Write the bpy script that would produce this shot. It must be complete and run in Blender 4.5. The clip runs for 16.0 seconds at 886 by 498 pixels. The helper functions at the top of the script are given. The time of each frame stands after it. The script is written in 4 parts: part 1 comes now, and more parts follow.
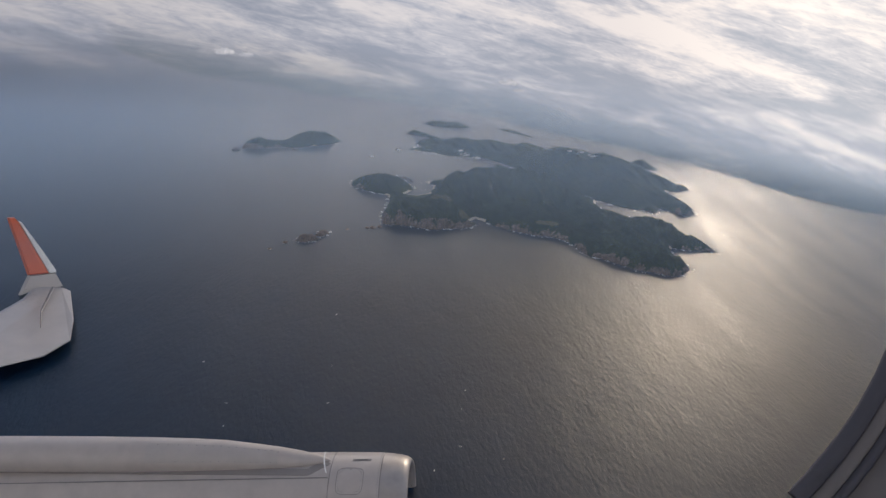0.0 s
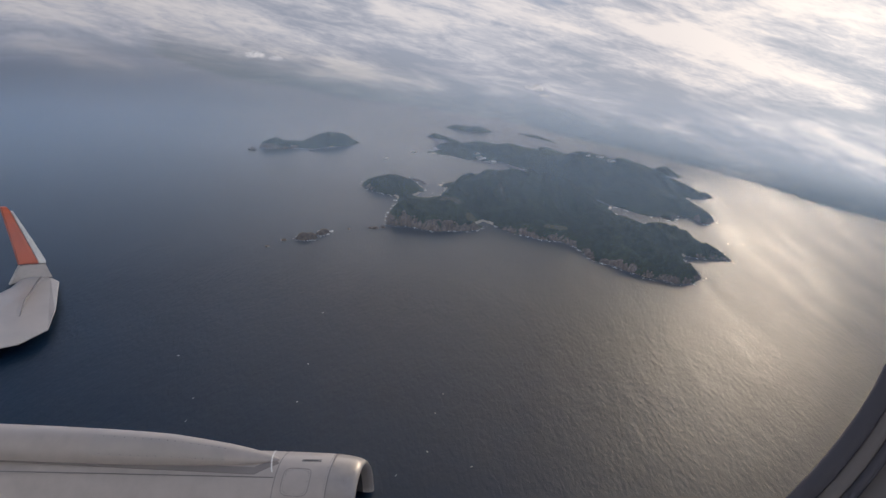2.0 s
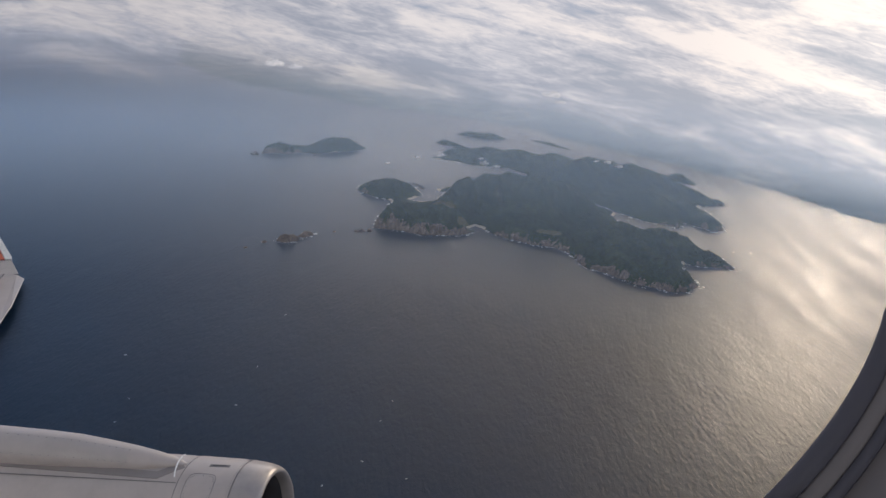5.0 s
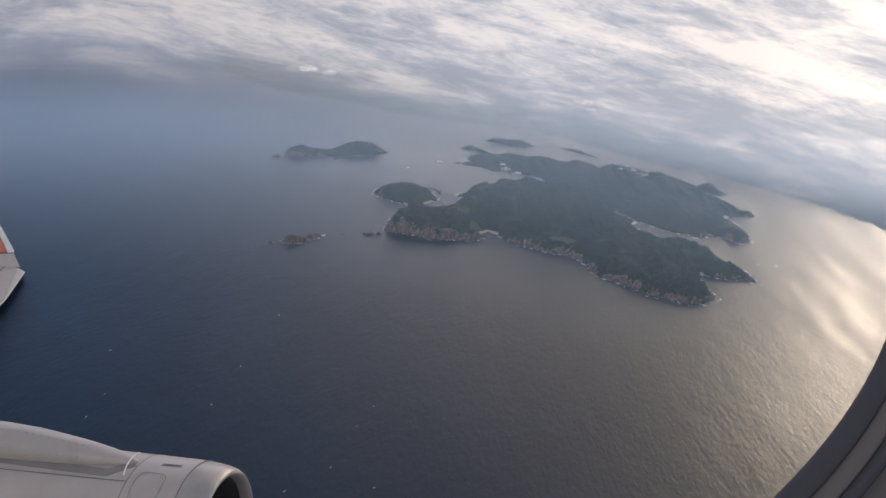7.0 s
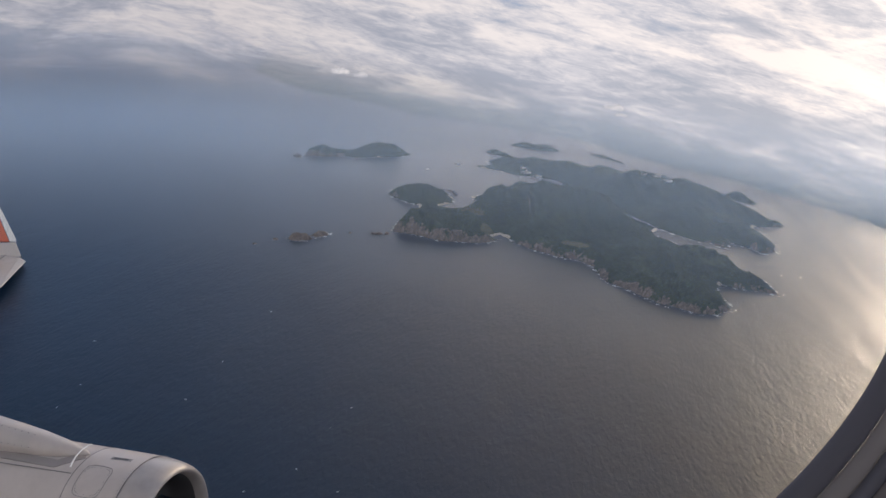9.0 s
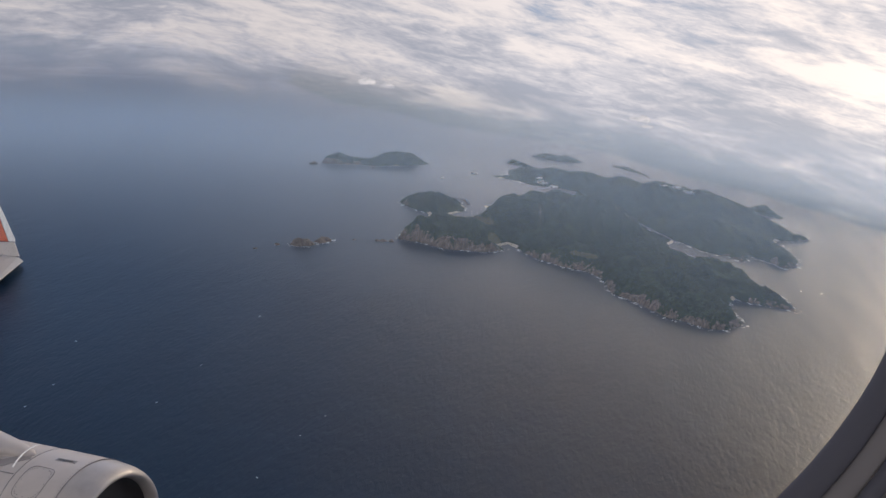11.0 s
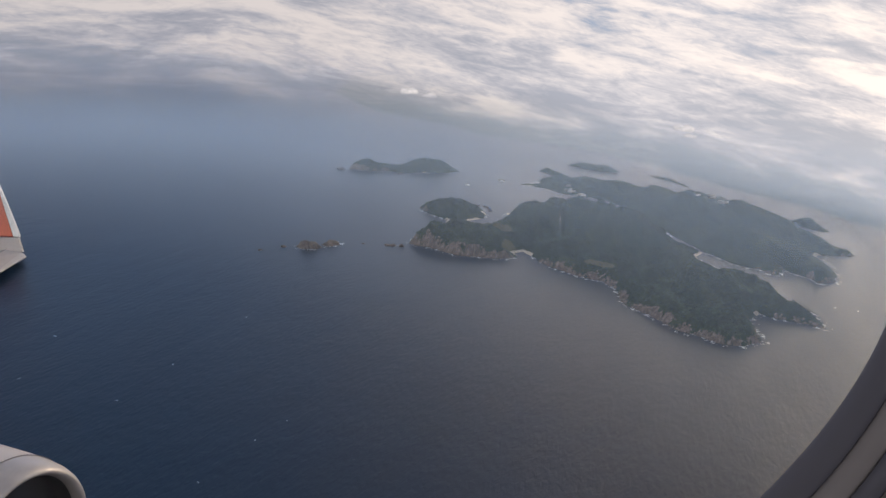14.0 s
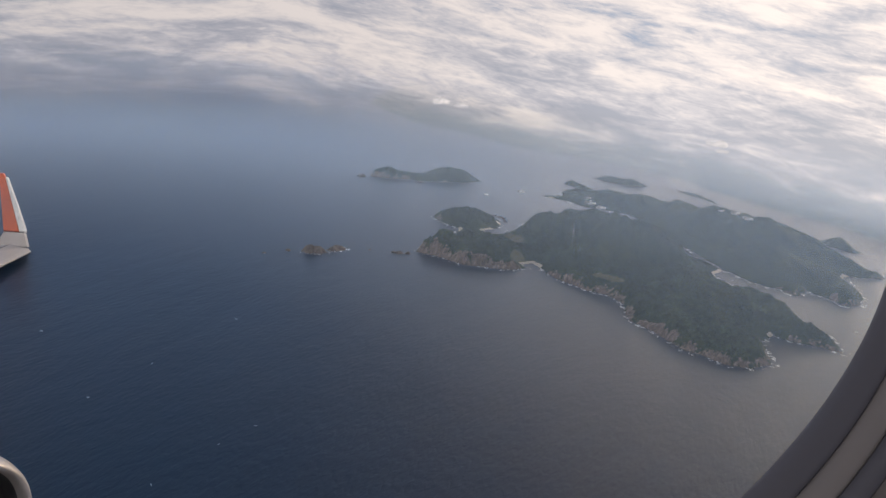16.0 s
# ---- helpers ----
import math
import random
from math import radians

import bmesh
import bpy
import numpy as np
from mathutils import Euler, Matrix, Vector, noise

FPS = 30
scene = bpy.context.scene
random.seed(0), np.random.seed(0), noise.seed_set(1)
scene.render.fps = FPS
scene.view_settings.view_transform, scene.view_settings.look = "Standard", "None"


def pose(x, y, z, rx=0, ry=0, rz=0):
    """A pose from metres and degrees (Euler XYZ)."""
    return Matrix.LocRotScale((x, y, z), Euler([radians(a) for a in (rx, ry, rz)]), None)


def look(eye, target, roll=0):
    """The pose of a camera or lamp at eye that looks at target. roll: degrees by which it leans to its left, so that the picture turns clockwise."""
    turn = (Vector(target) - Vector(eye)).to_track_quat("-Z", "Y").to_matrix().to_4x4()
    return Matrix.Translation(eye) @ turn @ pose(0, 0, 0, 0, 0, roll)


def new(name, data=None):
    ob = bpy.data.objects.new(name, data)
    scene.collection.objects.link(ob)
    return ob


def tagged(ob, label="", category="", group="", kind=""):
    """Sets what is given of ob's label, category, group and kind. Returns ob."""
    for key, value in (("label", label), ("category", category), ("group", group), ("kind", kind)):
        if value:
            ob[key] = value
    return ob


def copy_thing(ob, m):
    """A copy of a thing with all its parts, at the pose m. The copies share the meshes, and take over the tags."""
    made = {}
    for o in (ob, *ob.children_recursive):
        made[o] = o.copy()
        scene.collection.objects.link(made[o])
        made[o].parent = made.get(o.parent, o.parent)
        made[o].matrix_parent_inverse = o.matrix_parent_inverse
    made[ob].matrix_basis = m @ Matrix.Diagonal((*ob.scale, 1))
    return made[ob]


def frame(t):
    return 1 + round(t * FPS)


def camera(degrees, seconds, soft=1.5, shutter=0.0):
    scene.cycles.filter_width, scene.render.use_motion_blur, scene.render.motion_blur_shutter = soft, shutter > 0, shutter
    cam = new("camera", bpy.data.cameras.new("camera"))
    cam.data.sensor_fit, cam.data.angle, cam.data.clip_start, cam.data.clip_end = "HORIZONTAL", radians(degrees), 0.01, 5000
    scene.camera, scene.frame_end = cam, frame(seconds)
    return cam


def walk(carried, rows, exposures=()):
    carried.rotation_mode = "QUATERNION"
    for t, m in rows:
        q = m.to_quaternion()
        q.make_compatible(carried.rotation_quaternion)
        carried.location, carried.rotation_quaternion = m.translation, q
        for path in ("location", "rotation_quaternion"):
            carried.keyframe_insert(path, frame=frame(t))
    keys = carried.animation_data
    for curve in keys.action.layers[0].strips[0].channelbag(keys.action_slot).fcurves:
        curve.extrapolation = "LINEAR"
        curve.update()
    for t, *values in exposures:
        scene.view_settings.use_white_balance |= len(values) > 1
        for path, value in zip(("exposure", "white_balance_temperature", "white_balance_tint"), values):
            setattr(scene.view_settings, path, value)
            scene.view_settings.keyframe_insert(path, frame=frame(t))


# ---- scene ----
cam = camera(60.0, 16.0)
PATH = [
    (0, (-15.031, -5.972, 114.148), (-14.838, -4.126, 113.401), 3.23),
    (0.5, (-10.305, -4.67, 112.555), (-10.143, -2.82, 111.813), 3.14),
    (1, (-5.703, -3.313, 111.036), (-5.573, -1.457, 110.3), 3.13),
    (1.5, (-1.223, -1.9, 109.581), (-1.122, -0.041, 108.85), 3.24),
    (2, (3.139, -0.433, 108.182), (3.212, 1.43, 107.458), 3.22),
    (2.5, (7.387, 1.087, 106.832), (7.453, 2.952, 106.114), 2.53),
    (3, (11.523, 2.658, 105.525), (11.582, 4.527, 104.817), 2.56),
    (3.5, (15.551, 4.279, 104.254), (15.589, 6.151, 103.551), 2.52),
    (4, (19.474, 5.949, 103.014), (19.484, 7.823, 102.315), 2.55),
    (6.5, (37.651, 14.986, 97.12), (37.509, 16.864, 96.448), 2.64),
    (7, (41.024, 16.921, 95.98), (40.852, 18.799, 95.314), 2.71),
    (7.5, (44.319, 18.895, 94.85), (44.118, 20.771, 94.187), 2.86),
    (8, (47.539, 20.906, 93.727), (47.308, 22.781, 93.069), 2.89),
    (8.5, (50.689, 22.954, 92.612), (50.43, 24.826, 91.959), 2.98),
    (9, (53.773, 25.036, 91.505), (53.486, 26.906, 90.856), 3.06),
    (11.5, (68.345, 35.907, 86.151), (67.926, 37.766, 85.541), 3.13),
    (12, (71.119, 38.162, 85.137), (70.673, 40.015, 84.53), 3.19),
    (12.5, (73.858, 40.44, 84.15), (73.384, 42.288, 83.549), 3.08),
    (13, (76.565, 42.739, 83.198), (76.064, 44.582, 82.603), 3.19),
    (13.5, (79.245, 45.058, 82.284), (78.717, 46.895, 81.695), 2.95),
    (14, (81.903, 47.394, 81.416), (81.348, 49.224, 80.833), 2.77),
    (14.5, (84.543, 49.746, 80.601), (83.96, 51.569, 80.022), 2.68),
    (15, (87.17, 52.111, 79.847), (86.562, 53.928, 79.275), 2.72),
    (15.5, (89.789, 54.489, 79.162), (89.148, 56.297, 78.598), 2.74),
    (16, (92.405, 56.876, 78.554), (91.739, 58.679, 77.999), 3.57),
]
walk(cam, [(t, look(eye, target, roll)) for t, eye, target, roll in PATH],
     exposures=[(0, 0.35, 6330, 15), (4, 0.43, 6380, 15), (9, 0.63, 6540, 16), (12, 0.67, 6680, 16), (16, 0.76, 6900, 16)])

# ---- world, sun, exposure ----
SUN_AZ, SUN_EL = 26.5, 19.5      # degrees clockwise from +y, degrees above the horizon
world = bpy.data.worlds.new("World")
scene.world = world
world.use_nodes = True
wn, wl = world.node_tree.nodes, world.node_tree.links
wn.clear()
sky = wn.new("ShaderNodeTexSky")
sky.sky_type = "NISHITA"
sky.sun_disc = False
sky.sun_elevation, sky.sun_rotation = radians(SUN_EL), radians(SUN_AZ)
sky.air_density, sky.dust_density, sky.ozone_density = 1.0, 1.5, 2.0
sky_bg = wn.new("ShaderNodeBackground")
sky_bg.inputs["Strength"].default_value = 0.07
# high cloud veil over the whole sky
w_co = wn.new("ShaderNodeTexCoord")
w_map = wn.new("ShaderNodeMapping")
w_map.inputs["Scale"].default_value = (2.0, 2.0, 9.0)
w_noise = wn.new("ShaderNodeTexNoise")
w_noise.inputs["Scale"].default_value = 2.2
w_noise.inputs["Detail"].default_value = 7.0
w_noise.inputs["Roughness"].default_value = 0.6
w_ramp = wn.new("ShaderNodeValToRGB")
w_ramp.color_ramp.elements[0].position, w_ramp.color_ramp.elements[1].position = 0.25, 0.60
w_ramp.color_ramp.elements[0].color = (0.72, 0.72, 0.72, 1)
w_ramp.color_ramp.elements[1].color = (0.96, 0.96, 0.96, 1)
veil = wn.new("ShaderNodeBackground")
sunward = wn.new("ShaderNodeVectorMath")
sunward.operation = "DOT_PRODUCT"
sunward.inputs[1].default_value = (math.sin(radians(SUN_AZ)) * math.cos(radians(SUN_EL)), math.cos(radians(SUN_AZ)) * math.cos(radians(SUN_EL)), math.sin(radians(SUN_EL)))
veil_tone = wn.new("ShaderNodeValToRGB")
while len(veil_tone.color_ramp.elements) < 7:
    veil_tone.color_ramp.elements.new(0.5)
for el, (at, tone) in zip(veil_tone.color_ramp.elements, [(0.0, (0.50, 0.47, 0.44, 1)), (0.26, (0.14, 0.21, 0.34, 1)), (0.52, (0.18, 0.27, 0.42, 1)), (0.70, (0.38, 0.43, 0.53, 1)), (0.84, (0.86, 0.79, 0.73, 1)), (0.94, (1.10, 0.95, 0.78, 1)), (1.0, (1.35, 1.09, 0.71, 1))]):
    el.position, el.color = at, tone
# the overcast is darker overhead than along the horizon
w_sep = wn.new("ShaderNodeSeparateXYZ")
w_high = wn.new("ShaderNodeValToRGB")
while len(w_high.color_ramp.elements) < 5:
    w_high.color_ramp.elements.new(0.5)
for el, (at, level) in zip(w_high.color_ramp.elements, [(0.0, 1.1), (0.10, 1.25), (0.26, 1.12), (0.42, 0.55), (0.64, 0.38)]):
    el.position, el.color = at, (level, level, level, 1)
w_dim = wn.new("ShaderNodeMath")
w_dim.operation = "MULTIPLY"
w_dim.inputs[1].default_value = 1.75
w_mix = wn.new("ShaderNodeMixShader")
w_out = wn.new("ShaderNodeOutputWorld")
wl.new(w_co.outputs["Generated"], w_map.inputs["Vector"])
wl.new(w_co.outputs["Generated"], sunward.inputs[0])
wl.new(sunward.outputs["Value"], veil_tone.inputs["Fac"])
w_gap = wn.new("ShaderNodeValToRGB")
w_gap.color_ramp.elements[0].position, w_gap.color_ramp.elements[1].position = 0.40, 0.58
w_gap.color_ramp.elements[0].color = (0.64, 0.80, 0.98, 1)
w_gap.color_ramp.elements[1].color = (1.08, 1.03, 0.98, 1)
w_tint = wn.new("ShaderNodeMix")
w_tint.data_type, w_tint.blend_type = "RGBA", "MULTIPLY"
w_tint.inputs[0].default_value = 1.0
wl.new(w_noise.outputs["Fac"], w_gap.inputs["Fac"])
wl.new(veil_tone.outputs["Color"], w_tint.inputs[6])
wl.new(w_gap.outputs["Color"], w_tint.inputs[7])
wl.new(w_tint.outputs[2], veil.inputs["Color"])
wl.new(w_co.outputs["Generated"], w_sep.inputs[0])
wl.new(w_sep.outputs["Z"], w_high.inputs["Fac"])
wl.new(w_high.outputs[0], w_dim.inputs[0])
wl.new(w_dim.outputs[0], veil.inputs["Strength"])
wl.new(w_map.outputs["Vector"], w_noise.inputs["Vector"])
wl.new(w_noise.outputs["Fac"], w_ramp.inputs["Fac"])
wl.new(sky.outputs["Color"], sky_bg.inputs["Color"])
wl.new(w_ramp.outputs["Color"], w_mix.inputs["Fac"])
wl.new(sky_bg.outputs["Background"], w_mix.inputs[1])
wl.new(veil.outputs["Background"], w_mix.inputs[2])
wl.new(w_mix.outputs["Shader"], w_out.inputs["Surface"])

sun_data = bpy.data.lights.new("sun", "SUN")
sun_data.energy, sun_data.angle, sun_data.color = 0.52, radians(9.0), (1.0, 0.84, 0.62)
sun = new("sun", sun_data)
a, e = radians(SUN_AZ), radians(SUN_EL)
sun.matrix_world = look((0, 0, 0), (-math.sin(a) * math.cos(e), -math.cos(a) * math.cos(e), -math.sin(e)))
sun.location = (300, 900, 600)


# ---- materials ----
def mat(name):
    m = bpy.data.materials.new(name)
    m.use_nodes = True
    n, l = m.node_tree.nodes, m.node_tree.links
    return m, n, l, n["Principled BSDF"]


def noise_node(n, l, scale, detail=4.0, rough=0.55, stretch=(1, 1, 1), turn=0.0, distort=0.0):
    co = n.new("ShaderNodeTexCoord")
    mp = n.new("ShaderNodeMapping")
    mp.inputs["Scale"].default_value = stretch
    mp.inputs["Rotation"].default_value = (0, 0, radians(turn))
    tx = n.new("ShaderNodeTexNoise")
    tx.inputs["Scale"].default_value = scale
    tx.inputs["Detail"].default_value = detail
    tx.inputs["Roughness"].default_value = rough
    tx.inputs["Distortion"].default_value = distort
    l.new(co.outputs["Object"], mp.inputs["Vector"])
    l.new(mp.outputs["Vector"], tx.inputs["Vector"])
    return tx


def ramp_node(n, l, source, stops):
    r = n.new("ShaderNodeValToRGB")
    while len(r.color_ramp.elements) < len(stops):
        r.color_ramp.elements.new(0.5)
    for el, (p, c) in zip(r.color_ramp.elements, stops):
        el.position = p
        el.color = (*c, 1) if len(c) == 3 else c
    l.new(source, r.inputs["Fac"])
    return r


def math_node(n, l, op, a, b=0.0, clamp=False):
    m = n.new("ShaderNodeMath")
    m.operation, m.use_clamp = op, clamp
    for k, v in ((0, a), (1, b)):
        if isinstance(v, (int, float)):
            m.inputs[k].default_value = v
        else:
            l.new(v, m.inputs[k])
    return m.outputs[0]


def mix_node(n, l, fac, a, b):
    m = n.new("ShaderNodeMix")
    m.data_type = "RGBA"
    for k, v in ((0, fac), (6, a), (7, b)):
        if isinstance(v, (int, float)):
            m.inputs[k].default_value = v
        elif isinstance(v, tuple):
            m.inputs[k].default_value = (*v, 1)
        else:
            l.new(v, m.inputs[k])
    return m.outputs[2]


def bump_node(n, l, height, strength, distance, into=None):
    b = n.new("ShaderNodeBump")
    b.inputs["Strength"].default_value, b.inputs["Distance"].default_value = strength, distance
    l.new(height, b.inputs["Height"])
    if into:
        l.new(into.outputs["Normal"], b.inputs["Normal"])
    return b


def sea_material():
    m, n, l, p = mat("sea_water")
    broad = noise_node(n, l, 0.012, 3.0)
    base = ramp_node(n, l, broad.outputs["Fac"], [(0.3, (0.002, 0.013, 0.034)), (0.7, (0.003, 0.017, 0.041))])
    l.new(base.outputs["Color"], p.inputs["Base Color"])
    p.inputs["IOR"].default_value = 1.33
    p.inputs["Specular IOR Level"].default_value = 0.5
    patches = noise_node(n, l, 0.030, 2.0, 0.5, (3.0, 0.45, 1.0), 0.0, 0.2)
    # wind lanes and slicks in the lee to the east, even water elsewhere
    lanes = ramp_node(n, l, patches.outputs["Fac"], [(0.36, (0.30,) * 3), (0.64, (0.40,) * 3)])
    spot, axes, lee = n.new("ShaderNodeNewGeometry"), n.new("ShaderNodeSeparateXYZ"), n.new("ShaderNodeMapRange")
    for k, v in (("From Min", 70.0), ("From Max", 150.0), ("To Min", 0.06), ("To Max", 1.0)):
        lee.inputs[k].default_value = v
    l.new(spot.outputs["Position"], axes.inputs[0])
    l.new(axes.outputs[0], lee.inputs["Value"])
    l.new(mix_node(n, l, lee.outputs[0], (0.345, 0.345, 0.345), lanes.outputs["Color"]), p.inputs["Roughness"])
    chop = noise_node(n, l, 1.0, 4.0, 0.55, (1.0, 0.38, 1.0), -14.0, 0.4)
    swell = noise_node(n, l, 0.16, 2.0, 0.5, (1.0, 0.4, 1.0), -32.0)
    b1 = bump_node(n, l, swell.outputs["Fac"], 0.15, 1.0)
    b2 = bump_node(n, l, chop.outputs["Fac"], 0.40, 0.35, b1)
    # far off the chop melts into an even sheen
    geo, ln, calm = n.new("ShaderNodeNewGeometry"), n.new("ShaderNodeVectorMath"), n.new("ShaderNodeMapRange")
    ln.operation = "LENGTH"
    for k, v in (("From Min", 230.0), ("From Max", 440.0), ("To Min", 0.30), ("To Max", 0.05)):
        calm.inputs[k].default_value = v
    l.new(geo.outputs["Position"], ln.inputs[0])
    l.new(ln.outputs["Value"], calm.inputs["Value"])
    l.new(calm.outputs[0], b2.inputs["Strength"])
    l.new(b2.outputs["Normal"], p.inputs["Normal"])
    return m


def land_material(name, cliffs=1.0):
    """Forest on the slopes, bare rock where it is steep, sand on the flat shore."""
    m, n, l, p = mat(name)
    geo = n.new("ShaderNodeNewGeometry")
    sep = n.new("ShaderNodeSeparateXYZ")
    l.new(geo.outputs["Position"], sep.inputs[0])
    nor = n.new("ShaderNodeSeparateXYZ")
    l.new(geo.outputs["Normal"], nor.inputs[0])
    clump = noise_node(n, l, 0.9, 5.0, 0.65)
    stand = noise_node(n, l, 0.07, 4.0, 0.6)
    green = ramp_node(n, l, clump.outputs["Fac"], [(0.3, (0.022, 0.036, 0.030)), (0.55, (0.038, 0.058, 0.042)), (0.75, (0.056, 0.078, 0.052))])
    scrub = ramp_node(n, l, clump.outputs["Fac"], [(0.3, (0.036, 0.052, 0.030)), (0.7, (0.078, 0.092, 0.050))])
    scrub_mask = ramp_node(n, l, stand.outputs["Fac"], [(0.54, (0, 0, 0)), (0.68, (0.8,) * 3)])
    veg = mix_node(n, l, scrub_mask.outputs["Color"], green.outputs["Color"], scrub.outputs["Color"])
    back = n.new("ShaderNodeAttribute")
    back.attribute_name = "spur"
    thin = math_node(n, l, "MULTIPLY", math_node(n, l, "MULTIPLY", back.outputs["Fac"], stand.outputs["Fac"]), 0.3, True)
    veg = mix_node(n, l, thin, veg, (0.098, 0.098, 0.072))
    crag = noise_node(n, l, 1.1, 6.0, 0.7, (1.0, 1.0, 0.22))
    rock = ramp_node(n, l, crag.outputs["Fac"], [(0.28, (0.045, 0.040, 0.037)), (0.46, (0.125, 0.102, 0.090)), (0.58, (0.175, 0.143, 0.124)), (0.74, (0.31, 0.265, 0.235))])
    steep = math_node(n, l, "SUBTRACT", 1.0, nor.outputs[2])
    ragged = math_node(n, l, "MULTIPLY", math_node(n, l, "SUBTRACT", clump.outputs["Fac"], 0.5), 0.55)
    low = math_node(n, l, "MULTIPLY", math_node(n, l, "SUBTRACT", 0.9, sep.outputs[2]), 0.14, True)
    bare = math_node(n, l, "ADD", math_node(n, l, "ADD", steep, ragged), low)
    bare = math_node(n, l, "MULTIPLY", math_node(n, l, "SUBTRACT", bare, 0.52 / cliffs), 5.0, True)
    face = n.new("ShaderNodeAttribute")
    face.attribute_name = "rock"
    patchy = math_node(n, l, "MULTIPLY", math_node(n, l, "SUBTRACT", crag.outputs["Fac"], 0.5), 2.3)
    gully = noise_node(n, l, 0.34, 3.0, 0.6, (1.0, 1.0, 0.3))
    patchy = math_node(n, l, "ADD", patchy, math_node(n, l, "MULTIPLY", math_node(n, l, "SUBTRACT", gully.outputs["Fac"], 0.5), 2.6))
    cliff = math_node(n, l, "MULTIPLY", math_node(n, l, "SUBTRACT", math_node(n, l, "ADD", face.outputs["Fac"], patchy), 0.36), 4.5, True)
    cliff = math_node(n, l, "MULTIPLY", cliff, math_node(n, l, "MULTIPLY", face.outputs["Fac"], 4.0, True))
    bare = math_node(n, l, "MAXIMUM", bare, cliff)
    col = mix_node(n, l, bare, veg, rock.outputs["Color"])
    for key, tone in (("meadow", (0.10, 0.10, 0.064)), ("beach", (0.46, 0.40, 0.32))):
        at = n.new("ShaderNodeAttribute")
        at.attribute_name = key
        rough_edge = math_node(n, l, "MULTIPLY", math_node(n, l, "SUBTRACT", math_node(n, l, "ADD", at.outputs["Fac"], ragged), 0.4), 5.0, True)
        col = mix_node(n, l, rough_edge, col, tone)
    l.new(col, p.inputs["Base Color"])
    p.inputs["Roughness"].default_value = 0.9
    p.inputs["Specular IOR Level"].default_value = 0.2
    b = bump_node(n, l, clump.outputs["Fac"], 0.45, 0.5)
    b2 = bump_node(n, l, crag.outputs["Fac"], 0.35, 0.4, b)
    l.new(b2.outputs["Normal"], p.inputs["Normal"])
    return m


def cloud_material():
    """Far banks of stratus that glow by themselves: white streaks and blue-grey gaps, painted brighter towards the sun,
    thinning out over the sea.
    """
    m, n, l, p = mat("cloud_bank")
    n.remove(p)
    geo = n.new("ShaderNodeNewGeometry")
    rel = n.new("ShaderNodeVectorMath")
    rel.operation = "SUBTRACT"
    rel.inputs[1].default_value = (50.0, 24.0, 94.0)
    l.new(geo.outputs["Position"], rel.inputs[0])
    sep = n.new("ShaderNodeSeparateXYZ")
    l.new(rel.outputs[0], sep.inputs[0])
    x, y, z = sep.outputs
    flat = math_node(n, l, "SQRT", math_node(n, l, "ADD", math_node(n, l, "MULTIPLY", x, x), math_node(n, l, "MULTIPLY", y, y)))
    bearing = math_node(n, l, "MULTIPLY", math_node(n, l, "ARCTAN2", x, y), 57.296)
    rise = math_node(n, l, "MULTIPLY", math_node(n, l, "ARCTAN2", z, flat), 57.296)
    # the banks lie askew: lower to the east
    level = math_node(n, l, "ADD", rise, math_node(n, l, "MULTIPLY", math_node(n, l, "MAXIMUM", bearing, -30.0), 0.17))

    def streaks(wide, tall, detail, rough, distort, shift):
        co = n.new("ShaderNodeCombineXYZ")
        l.new(math_node(n, l, "DIVIDE", bearing, wide), co.inputs[0])
        l.new(math_node(n, l, "ADD", math_node(n, l, "DIVIDE", level, tall), shift), co.inputs[1])
        tx = n.new("ShaderNodeTexNoise")
        tx.inputs["Scale"].default_value, tx.inputs["Detail"].default_value = 1.0, detail
        tx.inputs["Roughness"].default_value, tx.inputs["Distortion"].default_value = rough, distort
        l.new(co.outputs[0], tx.inputs["Vector"])
        return math_node(n, l, "SUBTRACT", tx.outputs["Fac"], 0.5)

    broad, fine, wisps = streaks(12.0, 2.6, 4.0, 0.55, 0.6, 3.7), streaks(3.4, 0.75, 8.0, 0.64, 0.8, 9.1), streaks(1.3, 0.30, 5.0, 0.6, 1.2, 5.3)
    fold = math_node(n, l, "ADD", rise, math_node(n, l, "MULTIPLY", math_node(n, l, "MAXIMUM", bearing, -30.0), 0.06))
    height = math_node(n, l, "DIVIDE", math_node(n, l, "ADD", fold, 16.0), 24.0, True)
    banks = ramp_node(n, l, height, [(0.19, (0.04,) * 3), (0.27, (0.34,) * 3), (0.33, (0.40,) * 3), (0.37, (0.30,) * 3), (0.41, (0.36,) * 3), (0.46, (0.52,) * 3), (0.54, (0.72,) * 3), (0.64, (0.62,) * 3), (0.85, (0.80,) * 3)])
    amount = math_node(n, l, "ADD", banks.outputs["Color"], math_node(n, l, "ADD", math_node(n, l, "MULTIPLY", broad, 2.7), math_node(n, l, "ADD", math_node(n, l, "MULTIPLY", fine, 1.3), math_node(n, l, "MULTIPLY", wisps, 0.6))))
    white = ramp_node(n, l, amount, [(0.05, (0.52, 0.585, 0.675)), (0.34, (0.64, 0.685, 0.76)), (0.56, (0.80, 0.83, 0.88)), (0.80, (1.02, 1.01, 1.0)), (1.0, (1.14, 1.11, 1.07))])
    # clear sky shows through the gaps higher up
    open_sky = ramp_node(n, l, amount, [(0.10, (0.34, 0.50, 0.73)), (0.38, (0.60, 0.68, 0.79)), (0.56, (0.80, 0.83, 0.88)), (0.80, (1.02, 1.01, 1.0)), (1.0, (1.14, 1.11, 1.07))])
    aloft = n.new("ShaderNodeMapRange")
